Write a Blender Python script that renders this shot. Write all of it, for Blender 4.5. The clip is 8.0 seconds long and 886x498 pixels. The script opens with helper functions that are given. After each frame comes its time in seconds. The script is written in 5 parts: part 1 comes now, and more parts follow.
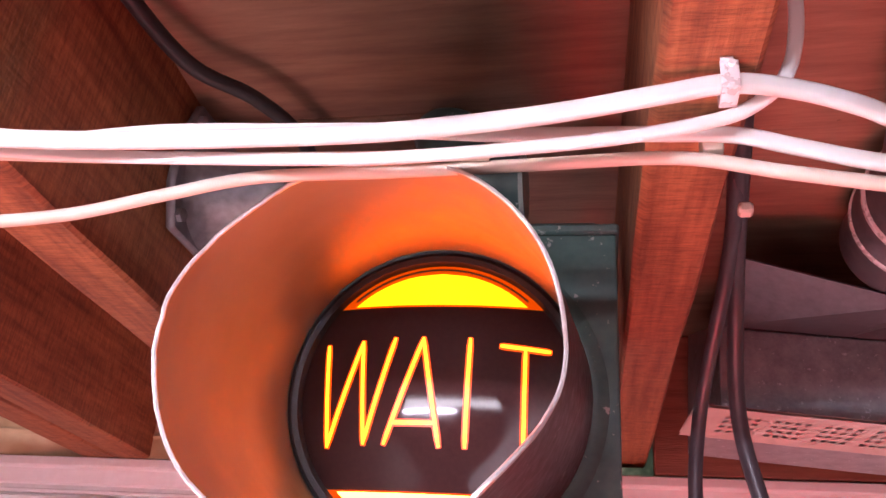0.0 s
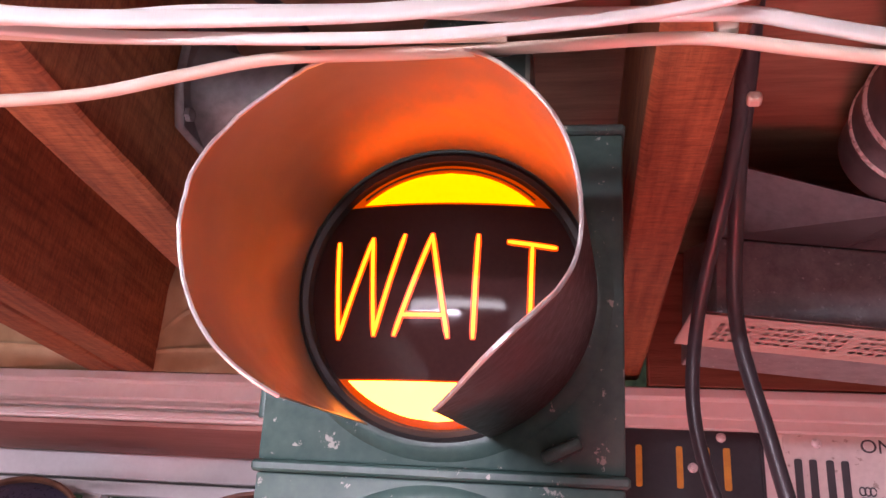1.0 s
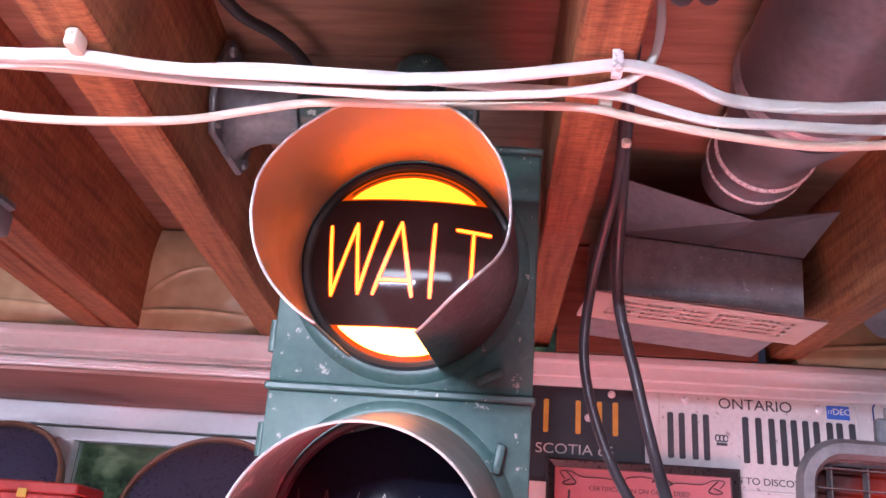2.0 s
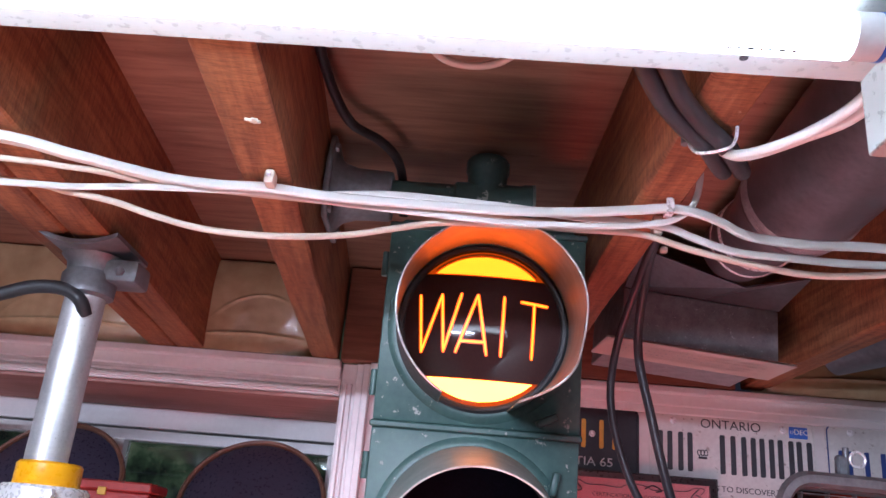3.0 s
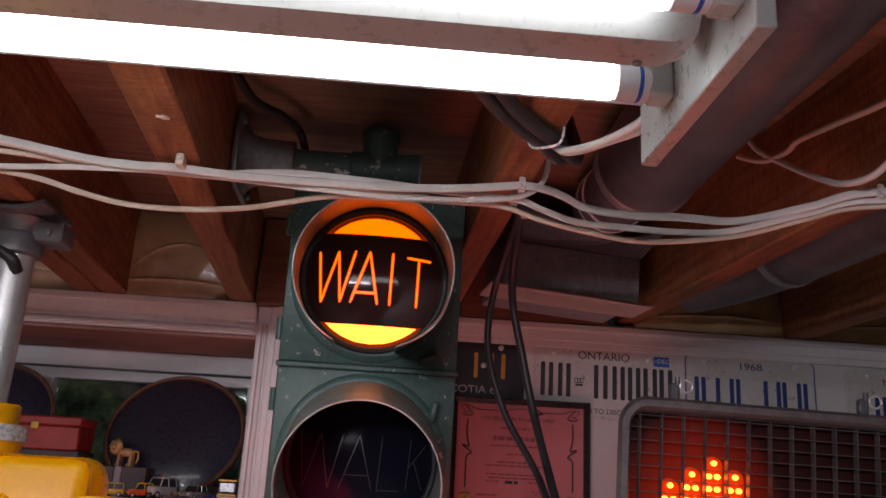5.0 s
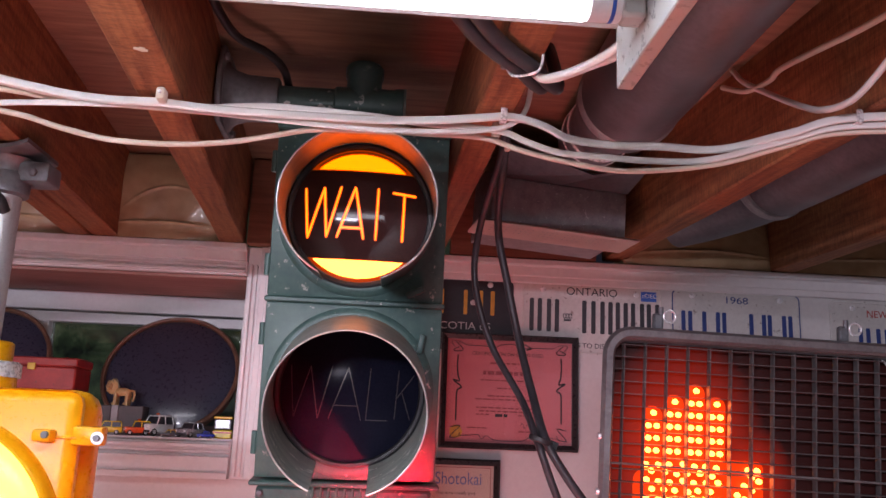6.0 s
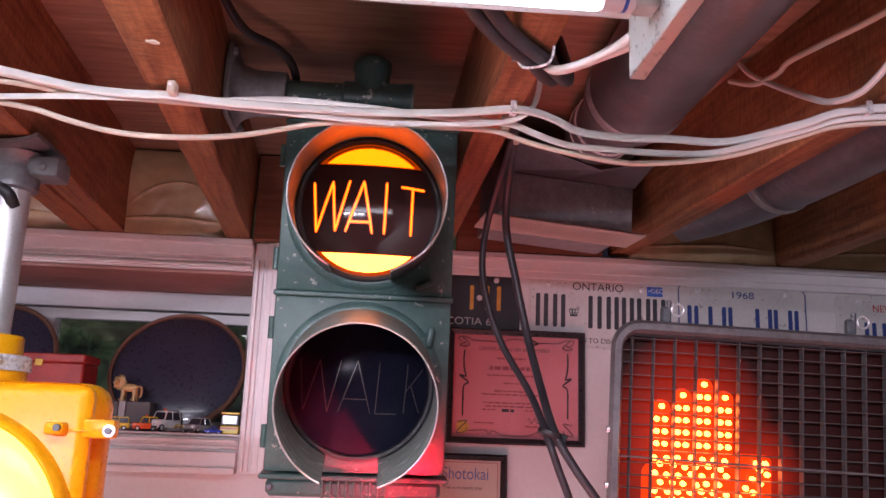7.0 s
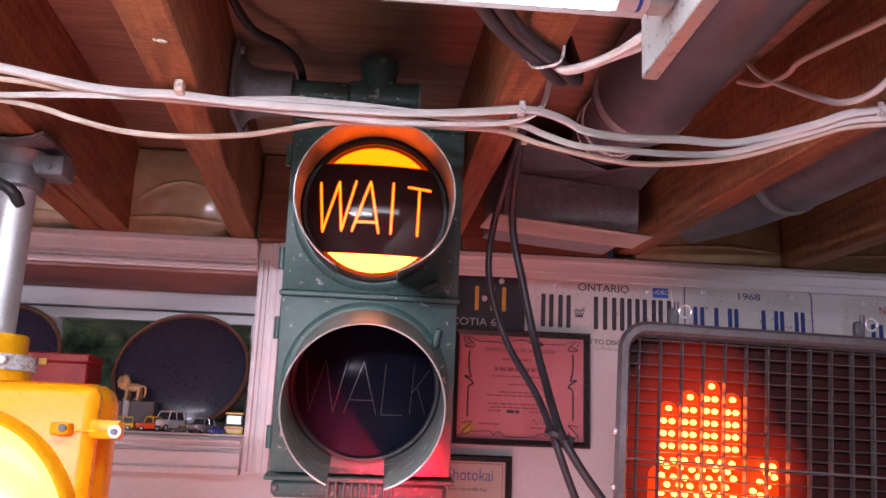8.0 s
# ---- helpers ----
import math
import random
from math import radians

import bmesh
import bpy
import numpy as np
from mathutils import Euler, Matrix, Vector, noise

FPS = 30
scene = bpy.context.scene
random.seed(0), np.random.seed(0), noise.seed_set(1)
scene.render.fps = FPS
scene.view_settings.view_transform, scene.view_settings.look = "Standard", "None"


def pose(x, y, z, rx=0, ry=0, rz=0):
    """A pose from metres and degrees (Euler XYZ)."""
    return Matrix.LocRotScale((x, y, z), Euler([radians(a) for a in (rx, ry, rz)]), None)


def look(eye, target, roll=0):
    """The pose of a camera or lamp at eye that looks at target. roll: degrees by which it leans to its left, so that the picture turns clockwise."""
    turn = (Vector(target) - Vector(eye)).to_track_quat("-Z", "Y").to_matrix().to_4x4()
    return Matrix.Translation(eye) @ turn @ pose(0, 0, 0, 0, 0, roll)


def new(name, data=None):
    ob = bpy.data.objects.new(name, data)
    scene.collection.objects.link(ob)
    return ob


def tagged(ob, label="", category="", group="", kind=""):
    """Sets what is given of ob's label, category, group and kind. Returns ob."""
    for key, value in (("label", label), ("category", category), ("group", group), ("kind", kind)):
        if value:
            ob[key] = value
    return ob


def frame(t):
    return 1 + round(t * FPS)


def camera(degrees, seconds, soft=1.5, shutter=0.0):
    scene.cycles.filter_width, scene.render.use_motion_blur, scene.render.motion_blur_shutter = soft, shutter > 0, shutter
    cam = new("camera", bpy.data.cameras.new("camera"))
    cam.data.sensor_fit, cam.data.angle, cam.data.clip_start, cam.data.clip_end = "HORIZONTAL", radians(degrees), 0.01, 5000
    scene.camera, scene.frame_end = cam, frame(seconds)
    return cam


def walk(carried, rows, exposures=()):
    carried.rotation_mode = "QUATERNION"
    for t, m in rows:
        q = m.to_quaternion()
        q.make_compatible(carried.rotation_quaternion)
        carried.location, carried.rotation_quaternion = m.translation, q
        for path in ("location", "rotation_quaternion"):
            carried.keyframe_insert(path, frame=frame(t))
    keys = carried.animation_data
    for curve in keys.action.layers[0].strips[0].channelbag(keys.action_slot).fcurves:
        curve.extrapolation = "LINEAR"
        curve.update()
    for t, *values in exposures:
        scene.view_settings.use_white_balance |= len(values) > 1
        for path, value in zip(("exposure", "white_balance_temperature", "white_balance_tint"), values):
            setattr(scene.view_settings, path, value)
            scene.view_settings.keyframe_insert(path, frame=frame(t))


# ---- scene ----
cam = camera(56.2, 8.0)
PATH = [
    (0, (0.005, 0.122, 1.809), (-0.378, 1.866, 2.709), 4.5),
    (0.5, (-0.01, 0.122, 1.802), (-0.442, 1.846, 2.72), 5.1),
    (1, (-0.007, 0.123, 1.777), (-0.366, 1.934, 2.545), 4.3),
    (1.2, (-0.007, 0.128, 1.762), (-0.349, 1.942, 2.53), 4.7),
    (2.3, (-0.006, -0.192, 1.675), (-0.153, 1.663, 2.408), 4.5),
    (2.5, (-0.034, -0.242, 1.691), (-0.179, 1.619, 2.41), 4.6),
    (3, (-0.135, -0.331, 1.697), (-0.201, 1.538, 2.407), 4.9),
    (3.5, (-0.115, -0.444, 1.697), (-0.129, 1.424, 2.411), 5.5),
    (4, (-0.111, -0.468, 1.714), (-0.133, 1.402, 2.423), 5.8),
    (4.5, (-0.114, -0.476, 1.718), (-0.131, 1.392, 2.431), 5.8),
    (5, (-0.085, -0.496, 1.692), (0.028, 1.421, 2.249), 3.1),
    (6.5, (-0.068, -0.502, 1.668), (0.059, 1.447, 2.099), 2.1),
    (7, (-0.079, -0.501, 1.663), (0.048, 1.448, 2.097), 2.1),
    (7.5, (-0.087, -0.498, 1.667), (0.038, 1.451, 2.101), 2.1),
    (8, (-0.086, -0.495, 1.665), (0.037, 1.453, 2.098), 2.3),
]
walk(cam, [(t, look(eye, target, roll)) for t, eye, target, roll in PATH],
     exposures=[(0.0, 1.75, 6800, 34), (0.5, 1.68, 6850, 34), (1.0, 1.28, 7000, 34), (1.2, 1.28, 7000, 34), (2.3, 1.85, 5600, 16), (2.7, 1.6, 5550, 13),
                (3.1, 0.74, 5900, 12), (3.5, 0.0, 6450, 12), (4.5, -0.65, 6600, 12), (5.0, -0.5, 7100, 16), (5.2, -0.45, 7100, 16), (6.3, 0.66, 6600, 24), (8.0, 0.66, 6600, 24)])

# ---- light ----
world = bpy.data.worlds.new("world")
scene.world = world
world.use_nodes = True
world.node_tree.nodes["Background"].inputs[0].default_value = (0.02, 0.02, 0.03, 1)
world.node_tree.nodes["Background"].inputs[1].default_value = 0.3


def area_lamp(name, m, size, power, colour, spread=180):
    data = bpy.data.lights.new(name, "AREA")
    data.shape, data.size, data.energy, data.color, data.spread = "DISK", size, power, colour, radians(spread)
    ob = new(name, data)
    ob.matrix_world = m
    return ob


# a lit red signal stands low in front of the hanging one, below what is filmed: its beam and the wash round it
area_lamp("red_signal_beam", look((0.10, 0.36, 1.34), (-0.06, 0.66, 1.60)), 0.08, 0.4, (1.0, 0.012, 0.035), 26)
area_lamp("red_signal_wash", look((0.04, 0.42, 1.10), (-0.12, 0.75, 1.9)), 0.30, 1.3, (1.0, 0.025, 0.045), 150)
# warm fill added low down to brighten the undersides; no lamp stands there
area_lamp("low_warm_fill", look((-0.4, 0.1, 0.6), (-0.3, 0.4, 2.0)), 1.0, 5.0, (1.0, 0.52, 0.46))
# unseen fill lamp added behind the camera to brighten wall and joists
room = bpy.data.lights.new("room_fill", "AREA")
room.shape, room.size, room.size_y, room.energy, room.color = "RECTANGLE", 1.2, 0.05, 48.0, (0.85, 0.87, 1.0)
new("room_fill", room).matrix_world = look((-0.8, -2.2, 2.0), (-0.7, -1.6, 1.0))


# ---- materials ----
def nodes_of(name):
    m = bpy.data.materials.new(name)
    m.use_nodes = True
    return m, m.node_tree, m.node_tree.nodes["Principled BSDF"]


def noise_node(nt, scale, detail=4.0, stretch=(1, 1, 1), rough=0.55):
    co, mp, nz = nt.nodes.new("ShaderNodeTexCoord"), nt.nodes.new("ShaderNodeMapping"), nt.nodes.new("ShaderNodeTexNoise")
    mp.inputs["Scale"].default_value = stretch
    nz.inputs["Scale"].default_value, nz.inputs["Detail"].default_value, nz.inputs["Roughness"].default_value = scale, detail, rough
    nt.links.new(co.outputs["Object"], mp.inputs["Vector"])
    nt.links.new(mp.outputs["Vector"], nz.inputs["Vector"])
    return nz.outputs["Fac"]


def ramp(nt, value, stops):
    r = nt.nodes.new("ShaderNodeValToRGB")
    while len(r.color_ramp.elements) < len(stops):
        r.color_ramp.elements.new(0.5)
    for e, (at, c) in zip(r.color_ramp.elements, stops):
        e.position, e.color = at, (*c, 1) if len(c) == 3 else c
    nt.links.new(value, r.inputs["Fac"])
    return r.outputs["Color"]


def mix(nt, fac, a, b, kind="MIX"):
    n = nt.nodes.new("ShaderNodeMix")
    n.data_type, n.blend_type = "RGBA", kind
    for value, slot in ((fac, 0), (a, 6), (b, 7)):
        if isinstance(value, (int, float)):
            n.inputs[slot].default_value = value
        elif isinstance(value, tuple):
            n.inputs[slot].default_value = (*value, 1)
        else:
            nt.links.new(value, n.inputs[slot])
    return n.outputs[2]


def surf(name, dark, light, rough=0.5, metal=0.0, scale=14, fine=160, bump=0.15, stretch=(1, 1, 1), chip=None, chips=0.68,
         chip_scale=45, coat=0.0, spread=0.15, depth=0.002, gloss=0.5):
    """A painted, wooden or metal surface: two scales of colour change, uneven gloss, fine relief, and chips of a second colour."""
    m, nt, bsdf = nodes_of(name)
    big, small = noise_node(nt, scale, 3, stretch), noise_node(nt, fine, 5, stretch)
    both = mix(nt, 0.4, big, small)
    colour = ramp(nt, both, [(0.5 - spread, dark), (0.5 + spread, light)])
    level = ramp(nt, small, [(0.3, (rough * 0.8,) * 3), (0.7, (min(1, rough * 1.25),) * 3)])
    if chip:
        worn = ramp(nt, noise_node(nt, chip_scale, 6, (1, 1, 1), 0.7), [(chips, (0, 0, 0)), (chips + 0.02, (1, 1, 1))])
        colour = mix(nt, worn, colour, chip)
    nt.links.new(colour, bsdf.inputs["Base Color"])
    nt.links.new(level, bsdf.inputs["Roughness"])
    bsdf.inputs["Metallic"].default_value = metal
    bsdf.inputs["Coat Weight"].default_value = coat
    bsdf.inputs["Specular IOR Level"].default_value = gloss
    bp = nt.nodes.new("ShaderNodeBump")
    bp.inputs["Strength"].default_value, bp.inputs["Distance"].default_value = bump, depth
    nt.links.new(both, bp.inputs["Height"])
    nt.links.new(bp.outputs["Normal"], bsdf.inputs["Normal"])
    return m


def plain(name, colour, rough=0.5, metal=0.0):
    c = tuple(min(1, v * 1.12) for v in colour)
    return surf(name, tuple(v * 0.86 for v in colour), c, rough, metal, 60, 500, 0.05)


def glow(name, colour, strength, rough=0.4):
    m, nt, bsdf = nodes_of(name)
    bsdf.inputs["Base Color"].default_value = (*[0.3 * c for c in colour], 1)
    bsdf.inputs["Emission Color"].default_value = (*colour, 1)
    bsdf.inputs["Emission Strength"].default_value = strength
    bsdf.inputs["Roughness"].default_value = rough
    return m


def pane_material(name, tint, reflect=0.12):
    m, nt, bsdf = nodes_of(name)
    out = nt.nodes["Material Output"]
    clear, gloss, blend, fres = (nt.nodes.new("ShaderNodeBsdf" + k) if k in ("Transparent", "Glossy") else nt.nodes.new("ShaderNode" + k)
                                 for k in ("Transparent", "Glossy", "MixShader", "Fresnel"))
    clear.inputs[0].default_value = (*tint, 1)
    gloss.inputs["Roughness"].default_value = 0.02
    fres.inputs["IOR"].default_value = 1.5
    nt.links.new(fres.outputs[0], blend.inputs[0])
    nt.links.new(clear.outputs[0], blend.inputs[1])
    nt.links.new(gloss.outputs[0], blend.inputs[2])
    nt.links.new(blend.outputs[0], out.inputs["Surface"])
    return m


def wood(name, dark, light, along=(9, 0.7, 9), rough=0.75, saw=0.0):
    """Sawn timber with the grain along its own y; saw: the ripple of the saw across it."""
    m, nt, bsdf = nodes_of(name)
    grain, stain = noise_node(nt, 9, 6, along, 0.65), noise_node(nt, 3.5, 3)
    fibre = noise_node(nt, 60, 4, along)
    colour = ramp(nt, grain, [(0.32, dark), (0.68, light)])
    blot = ramp(nt, stain, [(0.3, (0.55, 0.5, 0.48)), (0.6, (1, 1, 1))])
    colour = mix(nt, 0.75, colour, blot, "MULTIPLY")
    spots = ramp(nt, noise_node(nt, 70, 4, (1, 1, 1), 0.7), [(0.70, (1, 1, 1)), (0.76, (0.35, 0.28, 0.25))])
    colour = mix(nt, 0.6, colour, spots, "MULTIPLY")
    if saw:
        marks = ramp(nt, noise_node(nt, 30, 4, (1.2, 6, 1.2), 0.7), [(0.35, (0.62, 0.57, 0.55)), (0.52, (1, 1, 1)), (0.72, (1.2, 1.16, 1.12))])
        colour = mix(nt, 0.6, colour, marks, "MULTIPLY")
        hair = ramp(nt, noise_node(nt, 75, 5, (0.8, 7, 0.8), 0.75), [(0.38, (0.5, 0.44, 0.42)), (0.5, (1, 1, 1)), (0.68, (1.45, 1.38, 1.3))])
        colour = mix(nt, 0.6, colour, hair, "MULTIPLY")
    nt.links.new(colour, bsdf.inputs["Base Color"])
    bsdf.inputs["Roughness"].default_value = rough
    height = mix(nt, 0.5, grain, fibre)
    if saw:
        height = mix(nt, saw, height, noise_node(nt, 55, 5, (0.8, 6.0, 0.8), 0.7))
    bp = nt.nodes.new("ShaderNodeBump")
    bp.inputs["Strength"].default_value, bp.inputs["Distance"].default_value = 0.5, 0.003
    nt.links.new(height, bp.inputs["Height"])
    nt.links.new(bp.outputs["Normal"], bsdf.inputs["Normal"])
    return m


M_JOIST = wood("joist_wood", (0.21, 0.078, 0.036), (0.46, 0.19, 0.078), saw=0.6)
M_SUBFLOOR = wood("subfloor_wood", (0.25, 0.135, 0.09), (0.42, 0.25, 0.165), along=(0.8, 7, 7))
M_RIM = wood("rim_wood", (0.20, 0.08, 0.05), (0.36, 0.16, 0.10), along=(0.7, 9, 9))
M_SOFFIT = wood("red_lit_soffit_tint", (0.34, 0.18, 0.16), (0.48, 0.27, 0.24), along=(0.7, 9, 9))
M_WALL = surf("wall_paint", (0.62, 0.60, 0.60), (0.72, 0.70, 0.70), 0.7, 0, 3, 120, 0.1)
M_TRIM = surf("trim_paint", (0.70, 0.68, 0.69), (0.80, 0.78, 0.79), 0.35, 0, 6, 90, 0.06)
M_UNSEEN_WALL = surf("unseen_dark_wall", (0.10, 0.075, 0.06), (0.17, 0.13, 0.10), 0.7, 0, 5, 80, 0.2, stretch=(1, 1, 0.2))
M_CONCRETE = surf("concrete", (0.25, 0.24, 0.23), (0.36, 0.35, 0.33), 0.9, 0, 4, 80, 0.4)
M_GREEN = surf("green_paint", (0.036, 0.090, 0.082), (0.075, 0.145, 0.13), 0.40, 0, 12, 140, 0.12, chip=(0.42, 0.43, 0.40), chips=0.635, chip_scale=75)
M_VISOR = surf("visor_metal", (0.11, 0.125, 0.108), (0.31, 0.315, 0.285), 0.37, 0.4, 9, 40, 0.02, spread=0.32)
M_VISOR_WORN = surf("scratched_visor_lining", (0.12, 0.165, 0.15), (0.40, 0.42, 0.38), 0.45, 0.1, 16, 90, 0.12, stretch=(1, 3, 1), spread=0.2, chip=(0.62, 0.60, 0.56), chips=0.60, chip_scale=38)
M_VISOR_PALE = surf("worn_visor_paint", (0.16, 0.20, 0.185), (0.36, 0.37, 0.34), 0.4, 0.1, 18, 120, 0.12, chip=(0.45, 0.42, 0.4), chips=0.64, chip_scale=60)
M_VISOR_OUT = surf("visor_outer_paint", (0.040, 0.024, 0.026), (0.075, 0.042, 0.042), 0.4, 0, 15, 140, 0.12, chip=(0.3, 0.3, 0.28), chips=0.65, chip_scale=80)
M_BARE = surf("bare_metal_edge", (0.55, 0.54, 0.52), (0.75, 0.74, 0.72), 0.35, 0.6, 60, 300, 0.1)
M_BLACK = surf("black_rubber", (0.012, 0.012, 0.014), (0.03, 0.03, 0.033), 0.5, 0, 30, 200, 0.1)
M_LENS = surf("dark_lens_glass", (0.040, 0.015, 0.016), (0.062, 0.024, 0.022), 0.08, 0, 8, 300, 0.01, gloss=0.2)
M_LENS_OFF = surf("unlit_lens_glass", (0.006, 0.007, 0.015), (0.012, 0.013, 0.026), 0.16, 0, 8, 300, 0.01, gloss=0.035)
M_WAIT = glow("lit_letter", (1.0, 0.13, 0.004), 3.6)
M_WAIT_HALO = glow("letter_halo_glow", (1.0, 0.075, 0.0), 0.6)
M_AMBER = glow("lit_amber_glass", (1.0, 0.10, 0.0), 4.2, 0.2)
M_AMBER_DIM = glow("amber_glass_edge", (1.0, 0.10, 0.0), 0.22, 0.2)
M_AMBER_LOW = glow("lit_amber_glass_below", (1.0, 0.26, 0.03), 7.0, 0.2)
M_WALK = surf("unlit_letter", (0.04, 0.034, 0.037), (0.06, 0.052, 0.056), 0.3, 0, 40, 300, 0.02)
M_GREY_METAL = surf("grey_iron", (0.13, 0.135, 0.15), (0.26, 0.27, 0.29), 0.5, 0.4, 18, 150, 0.2)
M_GALV = surf("galvanised_steel", (0.22, 0.225, 0.24), (0.42, 0.43, 0.45), 0.45, 0.3, 50, 260, 0.12, spread=0.2, chip=(0.6, 0.62, 0.66), chips=0.63, chip_scale=140)
M_DUCT = surf("duct_steel", (0.12, 0.12, 0.135), (0.23, 0.225, 0.245), 0.42, 0.6, 9, 120, 0.08)
M_POST = surf("galvanised_post", (0.46, 0.46, 0.47), (0.62, 0.62, 0.63), 0.34, 0.5, 25, 300, 0.1)
M_CABLE = surf("white_cable", (0.72, 0.70, 0.68), (0.80, 0.78, 0.76), 0.4, 0, 5, 30, 0.01)
M_CABLE_TAN = surf("aged_cable", (0.62, 0.53, 0.44), (0.71, 0.62, 0.53), 0.42, 0, 5, 30, 0.01)
M_GREY_CABLE = surf("grey_cable", (0.026, 0.025, 0.030), (0.05, 0.048, 0.055), 0.40, 0, 20, 150, 0.08)
M_CLIP = surf("clip_metal", (0.72, 0.72, 0.74), (0.86, 0.86, 0.88), 0.28, 0.3, 40, 200, 0.05)
M_FIXTURE = surf("white_enamel", (0.38, 0.39, 0.38), (0.44, 0.45, 0.44), 0.3, 0, 8, 120, 0.04, chip=(0.44, 0.41, 0.36), chips=0.8)
M_TUBE = glow("lit_tube", (0.84, 0.93, 1.0), 13.0)
M_CAP = surf("tube_cap", (0.62, 0.63, 0.66), (0.74, 0.75, 0.78), 0.35, 0.1, 20, 200, 0.03)
M_BLUE = plain("blue_ring", (0.02, 0.09, 0.45), 0.4)
M_INK = plain("dark_ink", (0.03, 0.03, 0.035), 0.6)
M_INSUL = surf("insulation_in_plastic", (0.36, 0.25, 0.13), (0.54, 0.41, 0.24), 0.36, 0, 7, 30, 0.3, coat=0.35, depth=0.004)
M_YELLOW = surf("yellow_paint", (0.86, 0.38, 0.003), (0.93, 0.44, 0.005), 0.30, 0, 7, 160, 0.05, gloss=0.35)
M_YELLOW_LENS = glow("lit_yellow_lens", (1.0, 0.62, 0.10), 2.4, 0.25)
M_PLATE = surf("white_plate_paint", (0.55, 0.54, 0.53), (0.68, 0.67, 0.65), 0.4, 0, 14, 160, 0.1, chip=(0.34, 0.31, 0.29), chips=0.62, chip_scale=60)
M_PLATE_BLACK = surf("black_plate_paint", (0.012, 0.015, 0.022), (0.028, 0.03, 0.04), 0.4, 0, 14, 160, 0.1)
M_PLATE_YELLOW = plain("yellow_plate_figure", (0.62, 0.36, 0.05), 0.5)
M_PLATE_DIGIT = plain("dark_plate_figure", (0.04, 0.045, 0.055), 0.45)
M_PLATE_BLUE = plain("blue_plate_figure", (0.03, 0.06, 0.22), 0.45)
M_STICKER = plain("blue_sticker", (0.04, 0.14, 0.55), 0.5)
M_WHITE = plain("white_print", (0.75, 0.75, 0.75), 0.5)
M_RED_PRINT = plain("red_print", (0.45, 0.04, 0.04), 0.5)
M_FRAME = surf("black_frame", (0.012, 0.011, 0.013), (0.03, 0.027, 0.03), 0.3, 0, 14, 200, 0.05)
M_PINK = surf("pink_paper", (0.56, 0.20, 0.22), (0.64, 0.25, 0.27), 0.7, 0, 6, 200, 0.03)
M_CREAM = surf("cream_paper", (0.55, 0.50, 0.42), (0.64, 0.59, 0.50), 0.7, 0, 6, 200, 0.03)
M_BLUE_PRINT = plain("blue_print", (0.12, 0.20, 0.45), 0.6)
M_GOLD = plain("gold_seal", (0.55, 0.33, 0.06), 0.4, 0.4)
M_GLASS = pane_material("picture_glass", (1, 1, 1))
M_PANE = pane_material("window_glass", (0.9, 0.95, 0.92))
M_LED = glow("lit_led", (1.0, 0.16, 0.02), 14.0)
M_LED_GLOW = glow("led_glow_fill", (1.0, 0.06, 0.0), 0.5)
M_LED_HALO = glow("painted_halo_diffuser", (1.0, 0.03, 0.0), 0.0)


def paint_halo(m, spots, strength):
    """Paints the halo round the lit hand into the emission, fading outwards; spots: (x, z, half width, half height)."""
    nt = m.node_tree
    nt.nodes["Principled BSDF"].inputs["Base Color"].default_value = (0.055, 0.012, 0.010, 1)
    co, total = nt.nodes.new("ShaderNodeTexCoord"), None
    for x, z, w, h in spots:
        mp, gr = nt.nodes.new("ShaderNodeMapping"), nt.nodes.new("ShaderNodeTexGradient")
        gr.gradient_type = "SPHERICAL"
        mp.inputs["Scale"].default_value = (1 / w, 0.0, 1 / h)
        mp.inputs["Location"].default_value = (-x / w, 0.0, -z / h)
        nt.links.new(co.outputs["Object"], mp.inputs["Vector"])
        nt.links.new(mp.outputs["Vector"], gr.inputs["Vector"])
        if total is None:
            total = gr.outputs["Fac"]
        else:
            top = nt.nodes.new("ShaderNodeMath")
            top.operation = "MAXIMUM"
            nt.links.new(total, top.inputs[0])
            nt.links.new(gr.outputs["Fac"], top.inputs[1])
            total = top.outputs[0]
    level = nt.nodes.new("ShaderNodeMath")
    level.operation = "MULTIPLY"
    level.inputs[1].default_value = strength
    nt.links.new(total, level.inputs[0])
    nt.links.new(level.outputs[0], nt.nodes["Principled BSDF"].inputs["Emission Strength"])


paint_halo(M_LED_HALO, ((-0.105, 0.03, 0.14, 0.20), (-0.105, -0.10, 0.15, 0.17), (-0.01, 0.0, 0.09, 0.10)), 0.42)
M_LED_BOARD = surf("red_tinted_board", (0.055, 0.012, 0.010), (0.10, 0.020, 0.016), 0.35, 0, 20, 150, 0.05)
M_SLAT = surf("louvre_plastic", (0.09, 0.08, 0.08), (0.17, 0.155, 0.155), 0.4, 0, 20, 150, 0.05)
M_ALU = surf("cast_aluminium", (0.26, 0.26, 0.27), (0.42, 0.42, 0.43), 0.42, 0.7, 24, 200, 0.15)
M_DISC = surf("dark_convex_glass", (0.020, 0.021, 0.040), (0.048, 0.049, 0.082), 0.30, 0, 9, 160, 0.01, coat=0.3, spread=0.3)
M_BROWN = surf("brown_rim", (0.10, 0.045, 0.028), (0.20, 0.09, 0.055), 0.5, 0, 30, 200, 0.1)
M_TIN = surf("red_tin", (0.28, 0.025, 0.022), (0.42, 0.045, 0.035), 0.45, 0, 30, 160, 0.1, chip=(0.12, 0.05, 0.04), chips=0.62)
